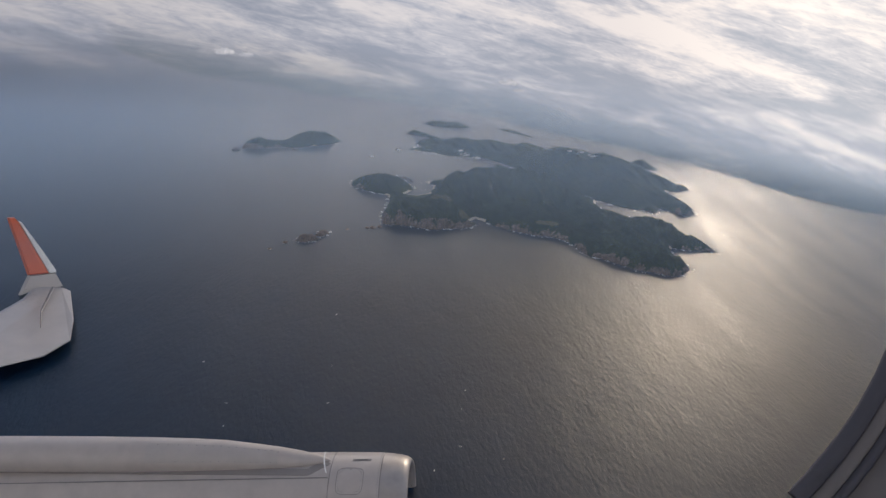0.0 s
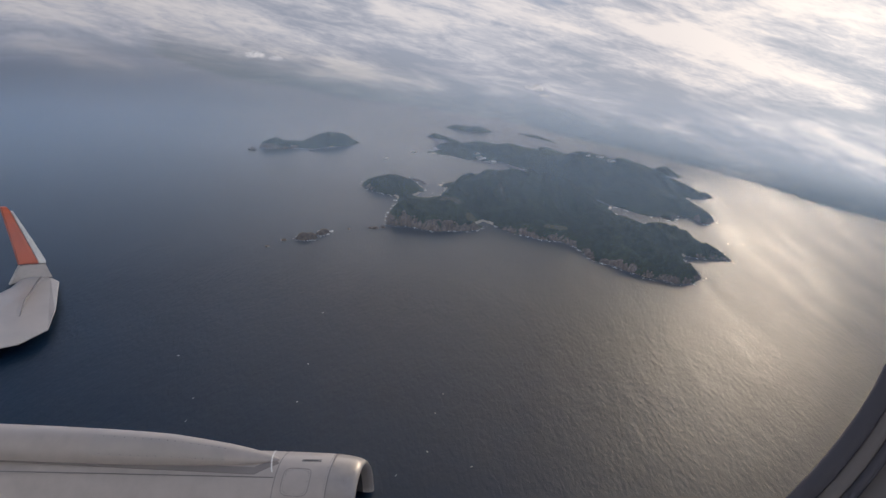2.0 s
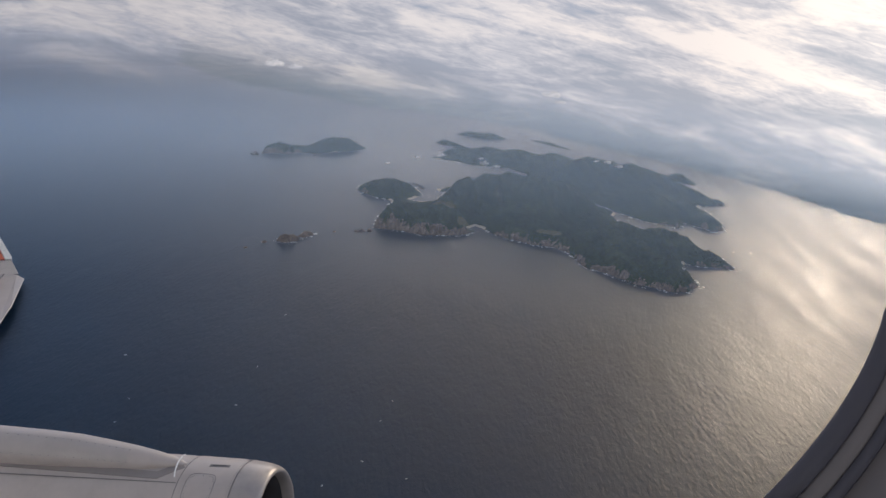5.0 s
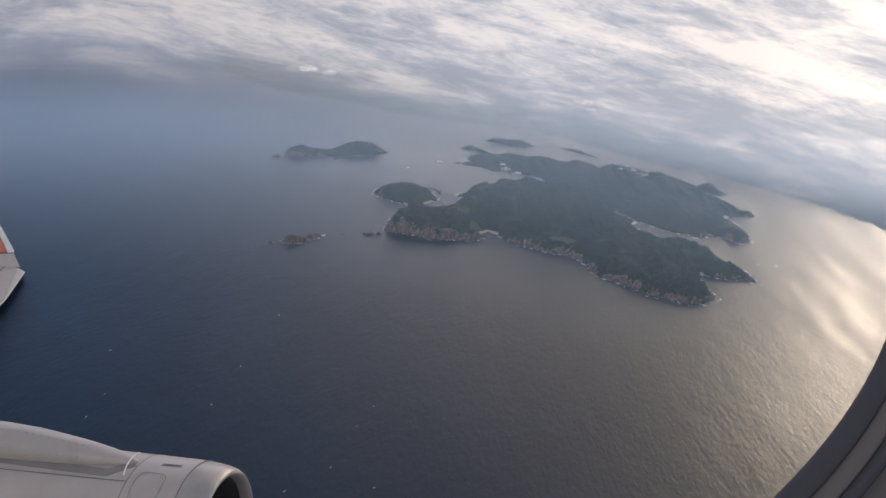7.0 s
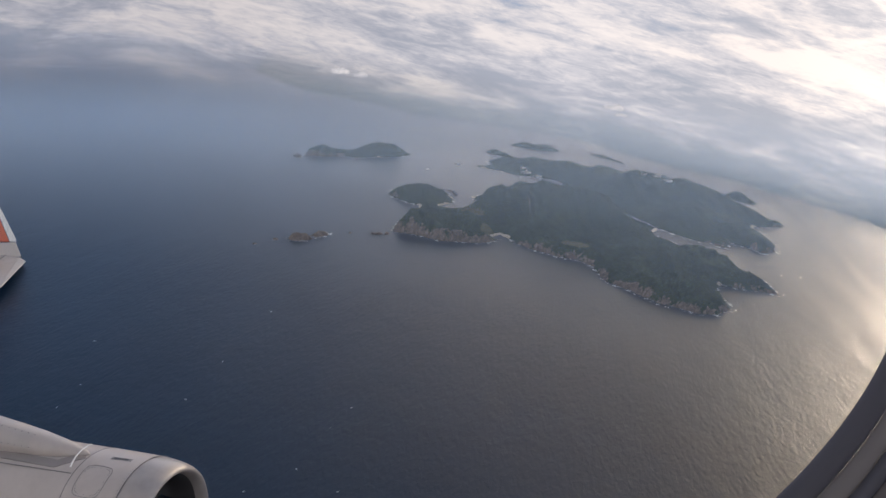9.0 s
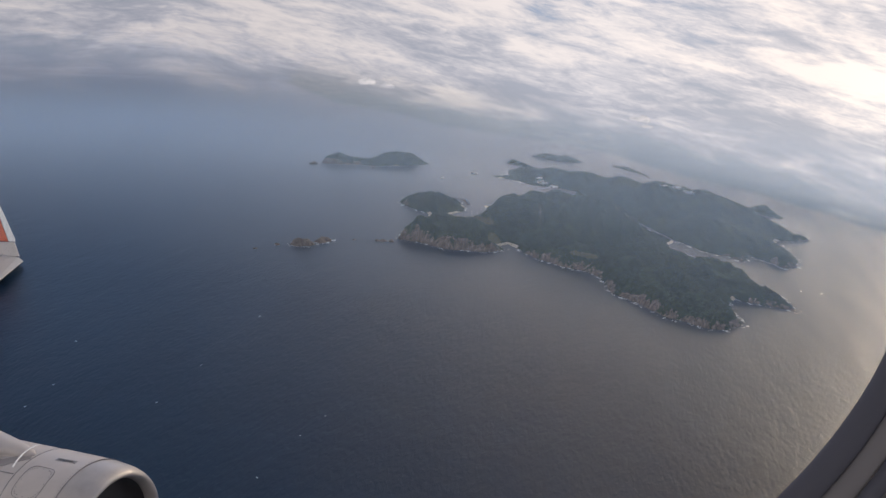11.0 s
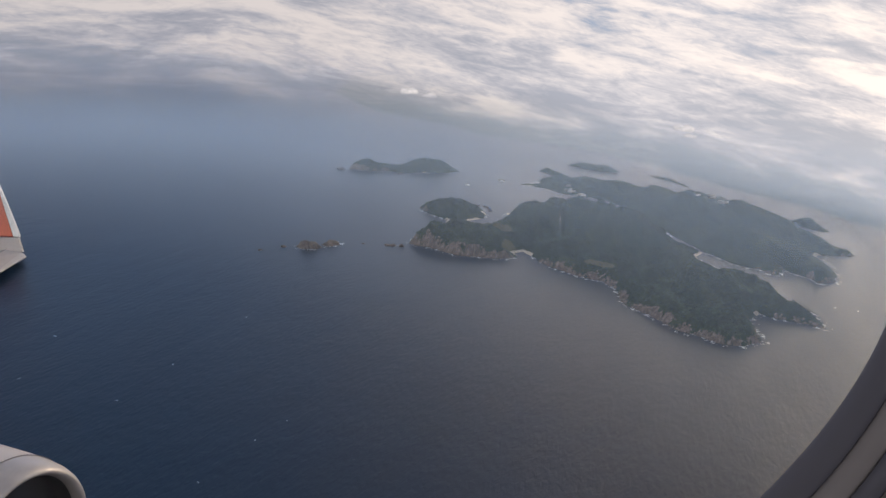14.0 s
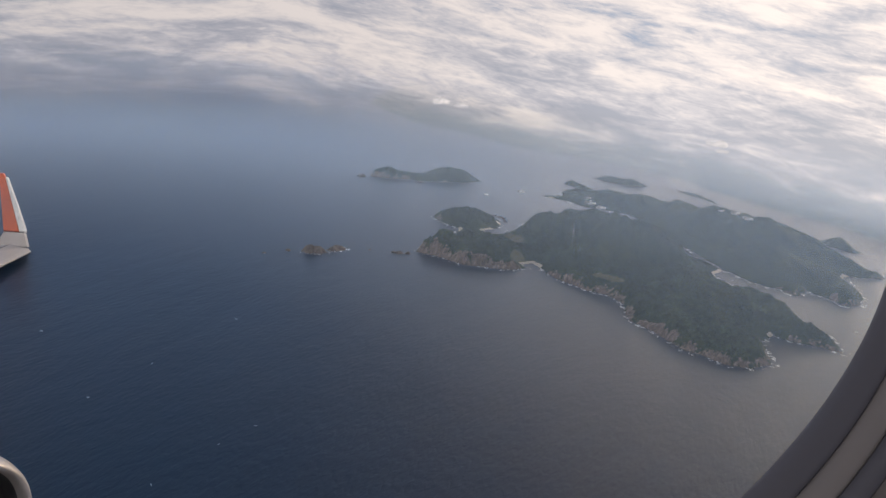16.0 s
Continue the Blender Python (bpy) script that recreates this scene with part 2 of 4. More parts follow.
    for k, v in (("From Min", -4.5), ("From Max", -1.5), ("To Min", 0.0), ("To Max", 1.0)):
        aloft.inputs[k].default_value = v
    l.new(level, aloft.inputs["Value"])
    west = n.new("ShaderNodeMapRange")
    for k, v in (("From Min", -6.0), ("From Max", 12.0), ("To Min", 0.85), ("To Max", 0.0)):
        west.inputs[k].default_value = v
    l.new(bearing, west.inputs["Value"])
    shade = mix_node(n, l, math_node(n, l, "MULTIPLY", aloft.outputs[0], west.outputs[0]), white.outputs["Color"], open_sky.outputs["Color"])
    turn = math_node(n, l, "DIVIDE", math_node(n, l, "ADD", bearing, 90.0), 200.0, True)
    # sunlight on the banks, painted as glow by bearing
    glow = ramp_node(n, l, turn, [(0.0, (0.26, 0.265, 0.28)), (0.20, (0.315, 0.318, 0.332)), (0.33, (0.375, 0.372, 0.38)), (0.45, (0.52, 0.51, 0.505)), (0.52, (0.60, 0.57, 0.54)), (0.585, (0.80, 0.745, 0.67)), (0.66, (0.76, 0.71, 0.64)), (0.80, (0.50, 0.49, 0.48)), (1.0, (0.30, 0.30, 0.32))])
    tint = n.new("ShaderNodeMix")
    tint.data_type, tint.blend_type = "RGBA", "MULTIPLY"
    tint.inputs[0].default_value = 1.0
    l.new(shade, tint.inputs[6])
    l.new(glow.outputs["Color"], tint.inputs[7])
    em = n.new("ShaderNodeEmission")
    l.new(tint.outputs[2], em.inputs["Color"])
    uneven = math_node(n, l, "ADD", level, math_node(n, l, "MULTIPLY", math_node(n, l, "ADD", broad, math_node(n, l, "MULTIPLY", fine, 0.7)), 3.5))
    thick = ramp_node(n, l, math_node(n, l, "DIVIDE", math_node(n, l, "ADD", uneven, 11.8), 6.5, True), [(0.0, (0, 0, 0)), (0.25, (0.18,) * 3), (0.5, (0.55,) * 3), (0.75, (0.88,) * 3), (1.0, (1, 1, 1))])
    # below the banks the same glow spreads as a painted haze veil
    low = math_node(n, l, "ADD", rise, math_node(n, l, "MULTIPLY", math_node(n, l, "MAXIMUM", bearing, -30.0), 0.13))
    haze_veil = ramp_node(n, l, math_node(n, l, "DIVIDE", math_node(n, l, "ADD", low, 16.4), 10.0, True), [(0.0, (0, 0, 0)), (0.40, (0.04,) * 3), (0.50, (0.13,) * 3), (0.58, (0.30,) * 3), (0.66, (0.50,) * 3), (0.75, (0.70,) * 3), (0.85, (0.88,) * 3), (0.95, (1.0,) * 3)])
    tr = n.new("ShaderNodeBsdfTransparent")
    mix = n.new("ShaderNodeMixShader")
    inner = n.new("ShaderNodeMapRange")
    inner.interpolation_type = "SMOOTHSTEP"
    for k, v in (("From Min", 442.0), ("From Max", 510.0), ("To Min", 0.0), ("To Max", 1.0)):
        inner.inputs[k].default_value = v
    reach = n.new("ShaderNodeVectorMath")
    reach.operation = "DISTANCE"
    reach.inputs[1].default_value = (-90.0, 0.0, 6.0)
    l.new(geo.outputs["Position"], reach.inputs[0])
    l.new(reach.outputs["Value"], inner.inputs["Value"])
    l.new(math_node(n, l, "MULTIPLY", inner.outputs[0], math_node(n, l, "MAXIMUM", thick.outputs["Color"], haze_veil.outputs["Color"])), mix.inputs[0])
    l.new(tr.outputs[0], mix.inputs[1])
    l.new(em.outputs[0], mix.inputs[2])
    l.new(mix.outputs[0], n["Material Output"].inputs["Surface"])
    return m


def haze_material():
    """Painted haze for thin pale blue sheets that thickens towards the mainland."""
    m, n, l, p = mat("haze")
    n.remove(p)
    geo = n.new("ShaderNodeNewGeometry")
    ln = n.new("ShaderNodeVectorMath")
    ln.operation = "LENGTH"
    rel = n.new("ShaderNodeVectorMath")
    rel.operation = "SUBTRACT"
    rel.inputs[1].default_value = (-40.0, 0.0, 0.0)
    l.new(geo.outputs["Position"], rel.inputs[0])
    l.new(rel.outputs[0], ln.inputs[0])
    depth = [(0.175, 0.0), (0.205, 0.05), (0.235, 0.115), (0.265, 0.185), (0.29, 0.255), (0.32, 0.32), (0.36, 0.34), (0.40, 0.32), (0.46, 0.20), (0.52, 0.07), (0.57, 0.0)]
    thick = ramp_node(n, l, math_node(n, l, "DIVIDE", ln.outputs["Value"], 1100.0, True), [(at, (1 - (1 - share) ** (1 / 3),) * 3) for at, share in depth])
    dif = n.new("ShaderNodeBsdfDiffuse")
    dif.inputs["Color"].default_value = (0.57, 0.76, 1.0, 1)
    # the normal leans to the low sun so that the sheets look brighter
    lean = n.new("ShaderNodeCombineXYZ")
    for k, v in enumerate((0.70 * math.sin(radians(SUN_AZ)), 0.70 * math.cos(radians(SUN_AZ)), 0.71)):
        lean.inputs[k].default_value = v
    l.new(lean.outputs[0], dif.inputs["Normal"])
    tr = n.new("ShaderNodeBsdfTransparent")
    mix = n.new("ShaderNodeMixShader")
    l.new(thick.outputs["Color"], mix.inputs[0])
    l.new(tr.outputs[0], mix.inputs[1])
    l.new(dif.outputs[0], mix.inputs[2])
    l.new(mix.outputs[0], n["Material Output"].inputs["Surface"])
    return m


def plain_material():
    """Far flat country: woods, fields and villages, with pale haze painted into their tones."""
    m, n, l, p = mat("mainland_land")
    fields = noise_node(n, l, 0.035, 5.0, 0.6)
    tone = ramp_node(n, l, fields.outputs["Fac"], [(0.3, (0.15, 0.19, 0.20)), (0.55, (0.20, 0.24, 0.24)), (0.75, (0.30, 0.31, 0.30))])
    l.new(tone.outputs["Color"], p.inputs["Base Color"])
    p.inputs["Roughness"].default_value = 0.95
    p.inputs["Specular IOR Level"].default_value = 0.1
    return m


SEA, LAND, FAR_LAND = sea_material(), land_material("island_land"), plain_material()


def foam_material():
    m, n, l, p = mat("surf_foam")
    tx = noise_node(n, l, 0.5, 6.0, 0.7)
    p.inputs["Base Color"].default_value = (0.60, 0.62, 0.64, 1)
    p.inputs["Roughness"].default_value = 0.8
    l.new(math_node(n, l, "MULTIPLY", math_node(n, l, "SUBTRACT", tx.outputs["Fac"], 0.49), 8.0, True), p.inputs["Alpha"])
    return m


def leaf_material():
    m, n, l, p = mat("forest_leaves")
    geo = n.new("ShaderNodeNewGeometry")
    tone = ramp_node(n, l, geo.outputs["Random Per Island"], [(0.0, (0.018, 0.031, 0.027)), (0.5, (0.034, 0.054, 0.041)), (1.0, (0.068, 0.092, 0.062))])
    stand = noise_node(n, l, 0.05, 4.0, 0.6)
    dry = ramp_node(n, l, stand.outputs["Fac"], [(0.52, (0, 0, 0)), (0.68, (0.75,) * 3)])
    deep = ramp_node(n, l, stand.outputs["Fac"], [(0.34, (0.75,) * 3), (0.48, (0, 0, 0))])
    shaded = mix_node(n, l, deep.outputs["Color"], tone.outputs["Color"], (0.024, 0.037, 0.033))
    l.new(mix_node(n, l, dry.outputs["Color"], shaded, (0.082, 0.096, 0.055)), p.inputs["Base Color"])
    p.inputs["Roughness"].default_value = 0.85
    p.inputs["Specular IOR Level"].default_value = 0.2
    return m


FOAM, LEAF = foam_material(), leaf_material()


# ---- height fields ----
TABLE = np.random.RandomState(7).rand(256, 256)


def value_noise(x, y):
    xi, yi = np.floor(x).astype(int), np.floor(y).astype(int)
    fx, fy = x - xi, y - yi
    fx, fy = fx * fx * (3 - 2 * fx), fy * fy * (3 - 2 * fy)
    a = TABLE[xi % 256, yi % 256] * (1 - fx) + TABLE[(xi + 1) % 256, yi % 256] * fx
    b = TABLE[xi % 256, (yi + 1) % 256] * (1 - fx) + TABLE[(xi + 1) % 256, (yi + 1) % 256] * fx
    return a * (1 - fy) + b * fy


def fractal(x, y, size, octaves=4, gain=0.5):
    """Values about -1 to 1, with forms of that size in metres."""
    total, amp, norm = 0.0, 1.0, 0.0
    for k in range(octaves):
        total = total + amp * (2 * value_noise(x / size + 17.3 * k, y / size - 9.1 * k) - 1)
        norm += amp
        amp *= gain
        size *= 0.5
    return total / norm


def shore_distance(x, y, coast):
    """Distance to a closed coastline, positive on land."""
    best, inside = np.full(x.shape, 1e9), np.zeros(x.shape, bool)
    for (ax, ay), (bx, by) in zip(coast, coast[1:] + coast[:1]):
        dx, dy = bx - ax, by - ay
        t = np.clip(((x - ax) * dx + (y - ay) * dy) / (dx * dx + dy * dy + 1e-9), 0, 1)
        best = np.minimum(best, np.hypot(x - ax - t * dx, y - ay - t * dy))
        if ay != by:
            inside ^= ((ay > y) != (by > y)) & (x < (bx - ax) * (y - ay) / (by - ay) + ax)
    return np.where(inside, best, -best)


def smooth(v):
    v = np.clip(v, 0, 1)
    return v * v * (3 - 2 * v)


def grid_mesh(name, xs, ys, z, keep=None, masks=None):
    nx, ny = len(xs), len(ys)
    gx, gy = np.meshgrid(xs, ys)
    verts = np.column_stack([gx.ravel(), gy.ravel(), z.ravel()])
    idx = np.arange(nx * ny).reshape(ny, nx)
    used = np.arange(nx * ny)
    faces = np.stack([idx[:-1, :-1], idx[:-1, 1:], idx[1:, 1:], idx[1:, :-1]], -1).reshape(-1, 4)
    if keep is not None:
        faces = faces[keep.ravel()[faces].any(1)]
        used = np.unique(faces)
        renum = np.zeros(nx * ny, int)
        renum[used] = np.arange(len(used))
        verts, faces = verts[used], renum[faces]
    me = bpy.data.meshes.new(name)
    me.from_pydata(verts.tolist(), [], faces.tolist())
    me.shade_smooth()
    for key, values in (masks or {}).items():
        me.attributes.new(key, "FLOAT", "POINT").data.foreach_set("value", values.ravel()[used].astype(np.float32))
    return me


def spurs(x, y):
    """Ridges that run down the hillsides, 1 on their crests."""
    wx, wy = x + 2.5 * fractal(x, y, 14.0, 3), y + 2.5 * fractal(x + 70, y, 14.0, 3)
    return 1 - np.abs(fractal(wx + 0.45 * wy, 0.30 * wy - 0.12 * wx, 8.5, 3, 0.4)) * 1.6


def height_at(x, y, coast, crests, slope, cliffs, beaches, rough, furrow=2.6):
    """Height of the land and distance from the shore. cliffs: (x, y, radius, height); beaches: (x, y, radius)."""
    wx = x + 1.0 * fractal(x, y, 6.0, 4, 0.6)
    wy = y + 1.0 * fractal(x + 50, y + 90, 6.0, 4, 0.6)
    d = shore_distance(wx, wy, coast)
    top = sum((h * np.exp(-(((x - cx) ** 2 + (y - cy) ** 2) / r ** 2))) ** 3 for cx, cy, h, r in crests) ** (1 / 3)
    gully = 1 - np.abs(fractal(x, y, 17.0, 3, 0.45)) * 1.3
    soft = np.zeros(x.shape)
    for bx, by, r in beaches:
        soft = np.maximum(soft, 1 - smooth((np.hypot(x - bx, y - by) - 0.6 * r) / (0.6 * r)))
    face = np.full(x.shape, 0.25)
    for bx, by, r, h in cliffs:
        face = np.maximum(face, h * (1 - smooth((np.hypot(x - bx, y - by) - 0.7 * r) / (0.6 * r))))
    face = face * (1 - soft) * (0.75 + 0.55 * fractal(x, y, 5.0, 3))
    z = (top * (1 - np.exp(-np.maximum(d, 0) / slope))) * (1 + rough * (gully - 0.75)) * (1 - 0.6 * soft)
    z = z + 1.7 * smooth((d - 1.5) / 6.0) * (0.35 - np.abs(fractal(x * 1.2 + 0.5 * y, y * 0.7, 9.0, 3, 0.5))) * (1 - soft)
    spur = spurs(x, y)
    z = z + furrow * smooth((d - 1.0) / 7.0) * (spur - 0.62) * (1 - soft) * np.clip(top / 6.0, 0.3, 1.3)
    crag = 1 - np.abs(fractal(x * 1.3, y * 0.8, 2.6, 4, 0.6))
    z = z + face * smooth(d / 3.2) * (0.55 + 0.6 * crag) + 0.5 * np.minimum(face, 1.5) * smooth(d / 0.9) * crag
    z = z + 0.25 * smooth(d / 1.5) + 0.22 * fractal(x, y, 1.6, 3, 0.6) * smooth(d / 3.0) * (1 - soft)
    return np.where(d > 0, z + 0.03, -0.6 * smooth(-d / 2.0) - 0.03), d, soft * (d < 1.3), np.clip(face / 1.5, 0, 1) * (1 - smooth((d - 0.6) / (1.6 + 0.9 * face)))


def island(name, coast, crests, label, cell=0.6, slope=6.0, cliffs=(), beaches=(), meadows=(), rough=0.5, bare=0.0, category="island", surf=True, trees=0.0, furrow=2.6):
    px, py = [p[0] for p in coast], [p[1] for p in coast]
    xs, ys = np.arange(min(px) - 4, max(px) + 4, cell), np.arange(min(py) - 4, max(py) + 4, cell)
    gx, gy = np.meshgrid(xs, ys)
    z, d, sand, rock = height_at(gx, gy, coast, crests, slope, cliffs, beaches, rough, furrow)
    rock = np.maximum(rock, bare)
    grass = np.zeros(gx.shape)
    for mx, my, rx, ry in meadows:
        grass = np.maximum(grass, 1 - smooth(np.hypot((gx - mx) / rx, (gy - my) / ry) - 0.4))
    keep = d > -1.5
    crest = smooth((spurs(gx, gy) - 0.80) / 0.2) * smooth((d - 2.0) / 4.0)
    me = grid_mesh(name, xs, ys, z, keep, {"beach": sand, "meadow": grass, "rock": rock, "spur": crest})
    me.materials.append(LAND)
    ob = tagged(new(name, me), label, category)
    if surf:
        foam = (d > -1.3) & (d < 0.5) & (sand < 0.5)
        fm = grid_mesh("surf", xs, ys, np.full(z.shape, 0.06), foam)
        fm.materials.append(FOAM)
        tagged(new("surf", fm), "broken white surf along the rocky shore", "surf", kind="stuff")
    if trees:
        slope_y, slope_x = np.gradient(z, cell)
        ok = (d > 2.0) & (np.hypot(slope_x, slope_y) < 0.85) & (sand < 0.2) & (grass < 0.4) & (z > 0.8) & (rock < 0.45)
        forest(gx[ok], gy[ok], z[ok], slope_x[ok], slope_y[ok], trees)
    return ob


def forest(x, y, z, tilt_x, tilt_y, share):
    """Tree crowns as small uneven clumps, in one mesh."""
    rs = np.random.RandomState(11)
    pick = rs.rand(len(x)) < share
    x, y, z, tilt_x, tilt_y = x[pick], y[pick], z[pick], tilt_x[pick], tilt_y[pick]
    count = len(x)
    g = (1 + 5 ** 0.5) / 2
    ico = np.array([(-1, g, 0), (1, g, 0), (-1, -g, 0), (1, -g, 0), (0, -1, g), (0, 1, g), (0, -1, -g), (0, 1, -g), (g, 0, -1), (g, 0, 1), (-g, 0, -1), (-g, 0, 1)]) / 1.9
    tri = np.array([(0, 11, 5), (0, 5, 1), (0, 1, 7), (0, 7, 10), (0, 10, 11), (1, 5, 9), (5, 11, 4), (11, 10, 2), (10, 7, 6), (7, 1, 8), (3, 9, 4), (3, 4, 2), (3, 2, 6), (3, 6, 8), (3, 8, 9), (4, 9, 5), (2, 4, 11), (6, 2, 10), (8, 6, 7), (9, 8, 1)])
    size = rs.uniform(0.14, 0.30, (count, 1, 1)) * rs.uniform(0.75, 1.25, (count, 1, 3)) * (1.25, 1.25, 0.7)
    bent = ico[None] * (1 + 0.35 * (rs.rand(count, 12, 1) - 0.5))
    verts = bent * size + np.stack([x + rs.uniform(-0.3, 0.3, count), y + rs.uniform(-0.3, 0.3, count), z + 0.1], -1)[:, None]
    verts[..., 2] += (verts[..., 0] - x[:, None]) * tilt_x[:, None] + (verts[..., 1] - y[:, None]) * tilt_y[:, None]
    faces = tri[None] + 12 * np.arange(count)[:, None, None]
    me = bpy.data.meshes.new("forest")
    me.from_pydata(verts.reshape(-1, 3).tolist(), [], faces.reshape(-1, 3).tolist())
    me.shade_smooth()
    me.materials.append(LEAF)
    tagged(new("forest", me), "dense dark green tropical forest canopy on the slopes", "forest", kind="stuff")


# ---- sea: one sheet out to the horizon ----
def sheet(name, z, material, near=150.0, far=4900.0, steps=60, relief=None):
    """A horizontal disc in rings that widen outwards."""
    bm = bmesh.new()
    rings = [0.0] + [near * (far / near) ** (k / (steps - 1)) for k in range(steps)]
    n = 96
    last = [bm.verts.new((0, 0, z))]
    for r in rings[1:]:
        ring = [bm.verts.new((r * math.cos(2 * math.pi * k / n), r * math.sin(2 * math.pi * k / n), z)) for k in range(n)]
        for k in range(n):
            if len(last) == 1:
                bm.faces.new((last[0], ring[k], ring[(k + 1) % n]))
            else:
                bm.faces.new((last[k], ring[k], ring[(k + 1) % n], last[(k + 1) % n]))
        last = ring
    me = bpy.data.meshes.new(name)
    bm.to_mesh(me)
    bm.free()
    me.materials.append(material)
    return new(name, me)


sea = tagged(sheet("water", 0.0, SEA), "dark blue rippled sea with silvery sun glitter", "sea", kind="structure")

# ---- islands ----
SOUTH = [(29, 309), (32, 313), (35, 310), (40, 303), (46, 298), (51, 296), (55, 293), (62, 292), (68, 286), (70, 278), (72, 273),
         (80, 266), (88, 258), (95, 255), (99, 253), (105, 253), (110, 259), (109, 265), (108, 275), (111, 282), (115, 280), (121, 279), (129, 277.5)]
NORTH = [(127, 287), (120, 296), (114, 308), (108, 318), (103, 320), (98, 325), (94, 328), (93, 336), (95, 342), (88, 352), (78, 356), (66, 362),
         (52, 368), (38, 371), (24, 370), (13, 367), (17, 360), (14, 347), (8, 344), (2, 346), (6, 353), (5, 361), (2, 368), (-6, 372), (-16, 371)]
WEST = [(-23, 365), (-24, 358), (-20, 352), (-13, 347), (-7, 343), (-6, 334), (-8, 322), (-10, 312), (-9, 303), (-1, 302), (10, 298), (20, 299), (28, 301), (31, 306)]
MAIN_CRESTS = [(-1, 317, 7.3, 12), (12, 318, 6.5, 12), (22, 316, 4.5, 9), (-15, 357, 7.6, 10), (-7, 358, 7.8, 10), (0, 359, 4.5, 7), (27, 350, 9.0, 13), (39, 347, 13.2, 15), (52, 340, 13.2, 15), (62, 333, 14, 15), (74, 329, 10.5, 15),
               (84, 315, 6, 14), (62, 305, 5, 13), (45, 315, 5, 15), (84, 292, 7.0, 15), (95, 280, 7, 14), (103, 268, 6, 10), (104, 294, 7.5, 12), (112, 289, 6, 9), (121, 288, 3.0, 7), (88, 272, 5, 10)]
MAIN_CLIFFS = [(-8, 304, 8, 2.5), (2, 301, 9, 3.2), (14, 298, 9, 3.0), (25, 300, 6, 2.0), (44, 299, 7, 1.1), (55, 293, 8, 1.5), (64, 291, 6, 1.3), (71, 276, 7, 1.3), (80, 266, 8, 1.5),
               (90, 257, 9, 1.5), (101, 253, 8, 1.4), (109, 260, 5, 1.2), (120, 279, 9, 0.9), (-9, 315, 7, 1.3), (-22, 355, 6, 0.7)]
MAIN_BEACHES = [(32, 311, 5.0), (-6, 342, 3.5), (8, 345, 8.0), (17, 357, 4.0), (14, 366, 3.0), (93.5, 337.5, 6.0), (110, 281, 1.5), (5, 362, 3.0)]
MAIN_MEADOWS = [(61, 298, 6, 1.6), (27, 311, 3, 4), (17, 332, 7, 7)]
main_island = island("island", SOUTH + NORTH + WEST, MAIN_CRESTS, "forested green island with pinkish rocky sea cliffs", 0.45, 6.0, MAIN_CLIFFS, MAIN_BEACHES, MAIN_MEADOWS, 0.7, trees=0.4)

RIDGE = [(7, 428), (21, 424), (31, 417), (39, 417), (50, 414), (58, 405), (64, 396), (72, 380), (82, 365), (90, 352), (96, 342), (100, 339), (106, 332), (110, 330), (115, 329), (119, 324),
         (122, 333), (127, 330), (133, 322), (138, 325), (140, 335), (139, 348), (136, 356), (137, 360), (142, 361), (150, 363), (151.5, 366), (147, 372), (142, 380), (138, 390), (131, 400)]
RIDGE_BACK = [(124, 412), (112, 424), (100, 432), (88, 438), (74, 444), (58, 450), (40, 455), (26, 456), (16, 452), (12, 444), (16, 437), (8, 432)]
RIDGE_CRESTS = [(20, 446, 3.5, 8), (38, 440, 5, 14), (55, 428, 7, 15), (73, 415, 9, 18), (90, 395, 12, 20), (104, 385, 11, 18), (116, 378, 10, 18), (128, 372, 6.4, 14), (138, 370, 4.8, 9), (110, 355, 7, 15), (126, 345, 6, 12), (132, 332, 5, 8), (147, 366, 2, 5)]
island("island", RIDGE + RIDGE_BACK, RIDGE_CRESTS, "long hazy forested island behind the nearer hills", 0.6, 7.0,
       [(118, 326, 6, 1.2), (134, 324, 6, 1.5), (148, 364, 4, 1.0)], [(137, 358, 3.0), (12, 430, 3.0)], [], 0.3, furrow=0.8)

island("island", [(-86, 420), (-73, 421), (-63, 427), (-58, 425), (-48, 431), (-37, 437), (-31, 446), (-40, 451), (-52, 453), (-62, 446), (-70, 437), (-80, 434), (-87, 427)],
       [(-78, 427, 4.8, 9), (-68, 430, 3.6, 7), (-47, 441, 8.6, 10), (-56, 440, 5.0, 8)], "distant twin-humped forested island", 0.6, 4.0, [(-84, 421, 6, 1.6), (-72, 422, 8, 1.0)], [(-47, 431.2, 1.2)], trees=0.45, furrow=0.7)
island("island", [(7, 470), (12, 466), (20, 461), (29, 456), (27, 461), (20, 468), (12, 473)], [(13, 469, 2.4, 5), (20, 465, 1.5, 5)], "small low wooded island in the haze", 0.7, 2.0, surf=False, trees=0.45, furrow=0.7)
island("island", [(19, 498), (27, 492), (36, 488), (46, 488), (52, 491), (46, 497), (35, 500), (25, 502)], [(30, 497, 2.2, 7), (42, 493, 2.4, 7)], "distant low island under haze", 0.8, 2.0, surf=False, trees=0.45, furrow=0.7)
island("island", [(66, 491), (73, 483), (80, 477), (89, 467), (88, 473), (80, 483), (72, 490)], [(77, 482, 1.2, 8)], "distant flat wooded islet under haze", 0.8, 2.0, surf=False, trees=0.45, furrow=0.7)
island("island", [(131, 413), (134, 408), (138, 404), (145, 399), (148, 402), (144, 409), (137, 414)], [(138, 408, 4.2, 6)], "distant small wooded island", 0.7, 2.5, surf=False, trees=0.45, furrow=0.7)
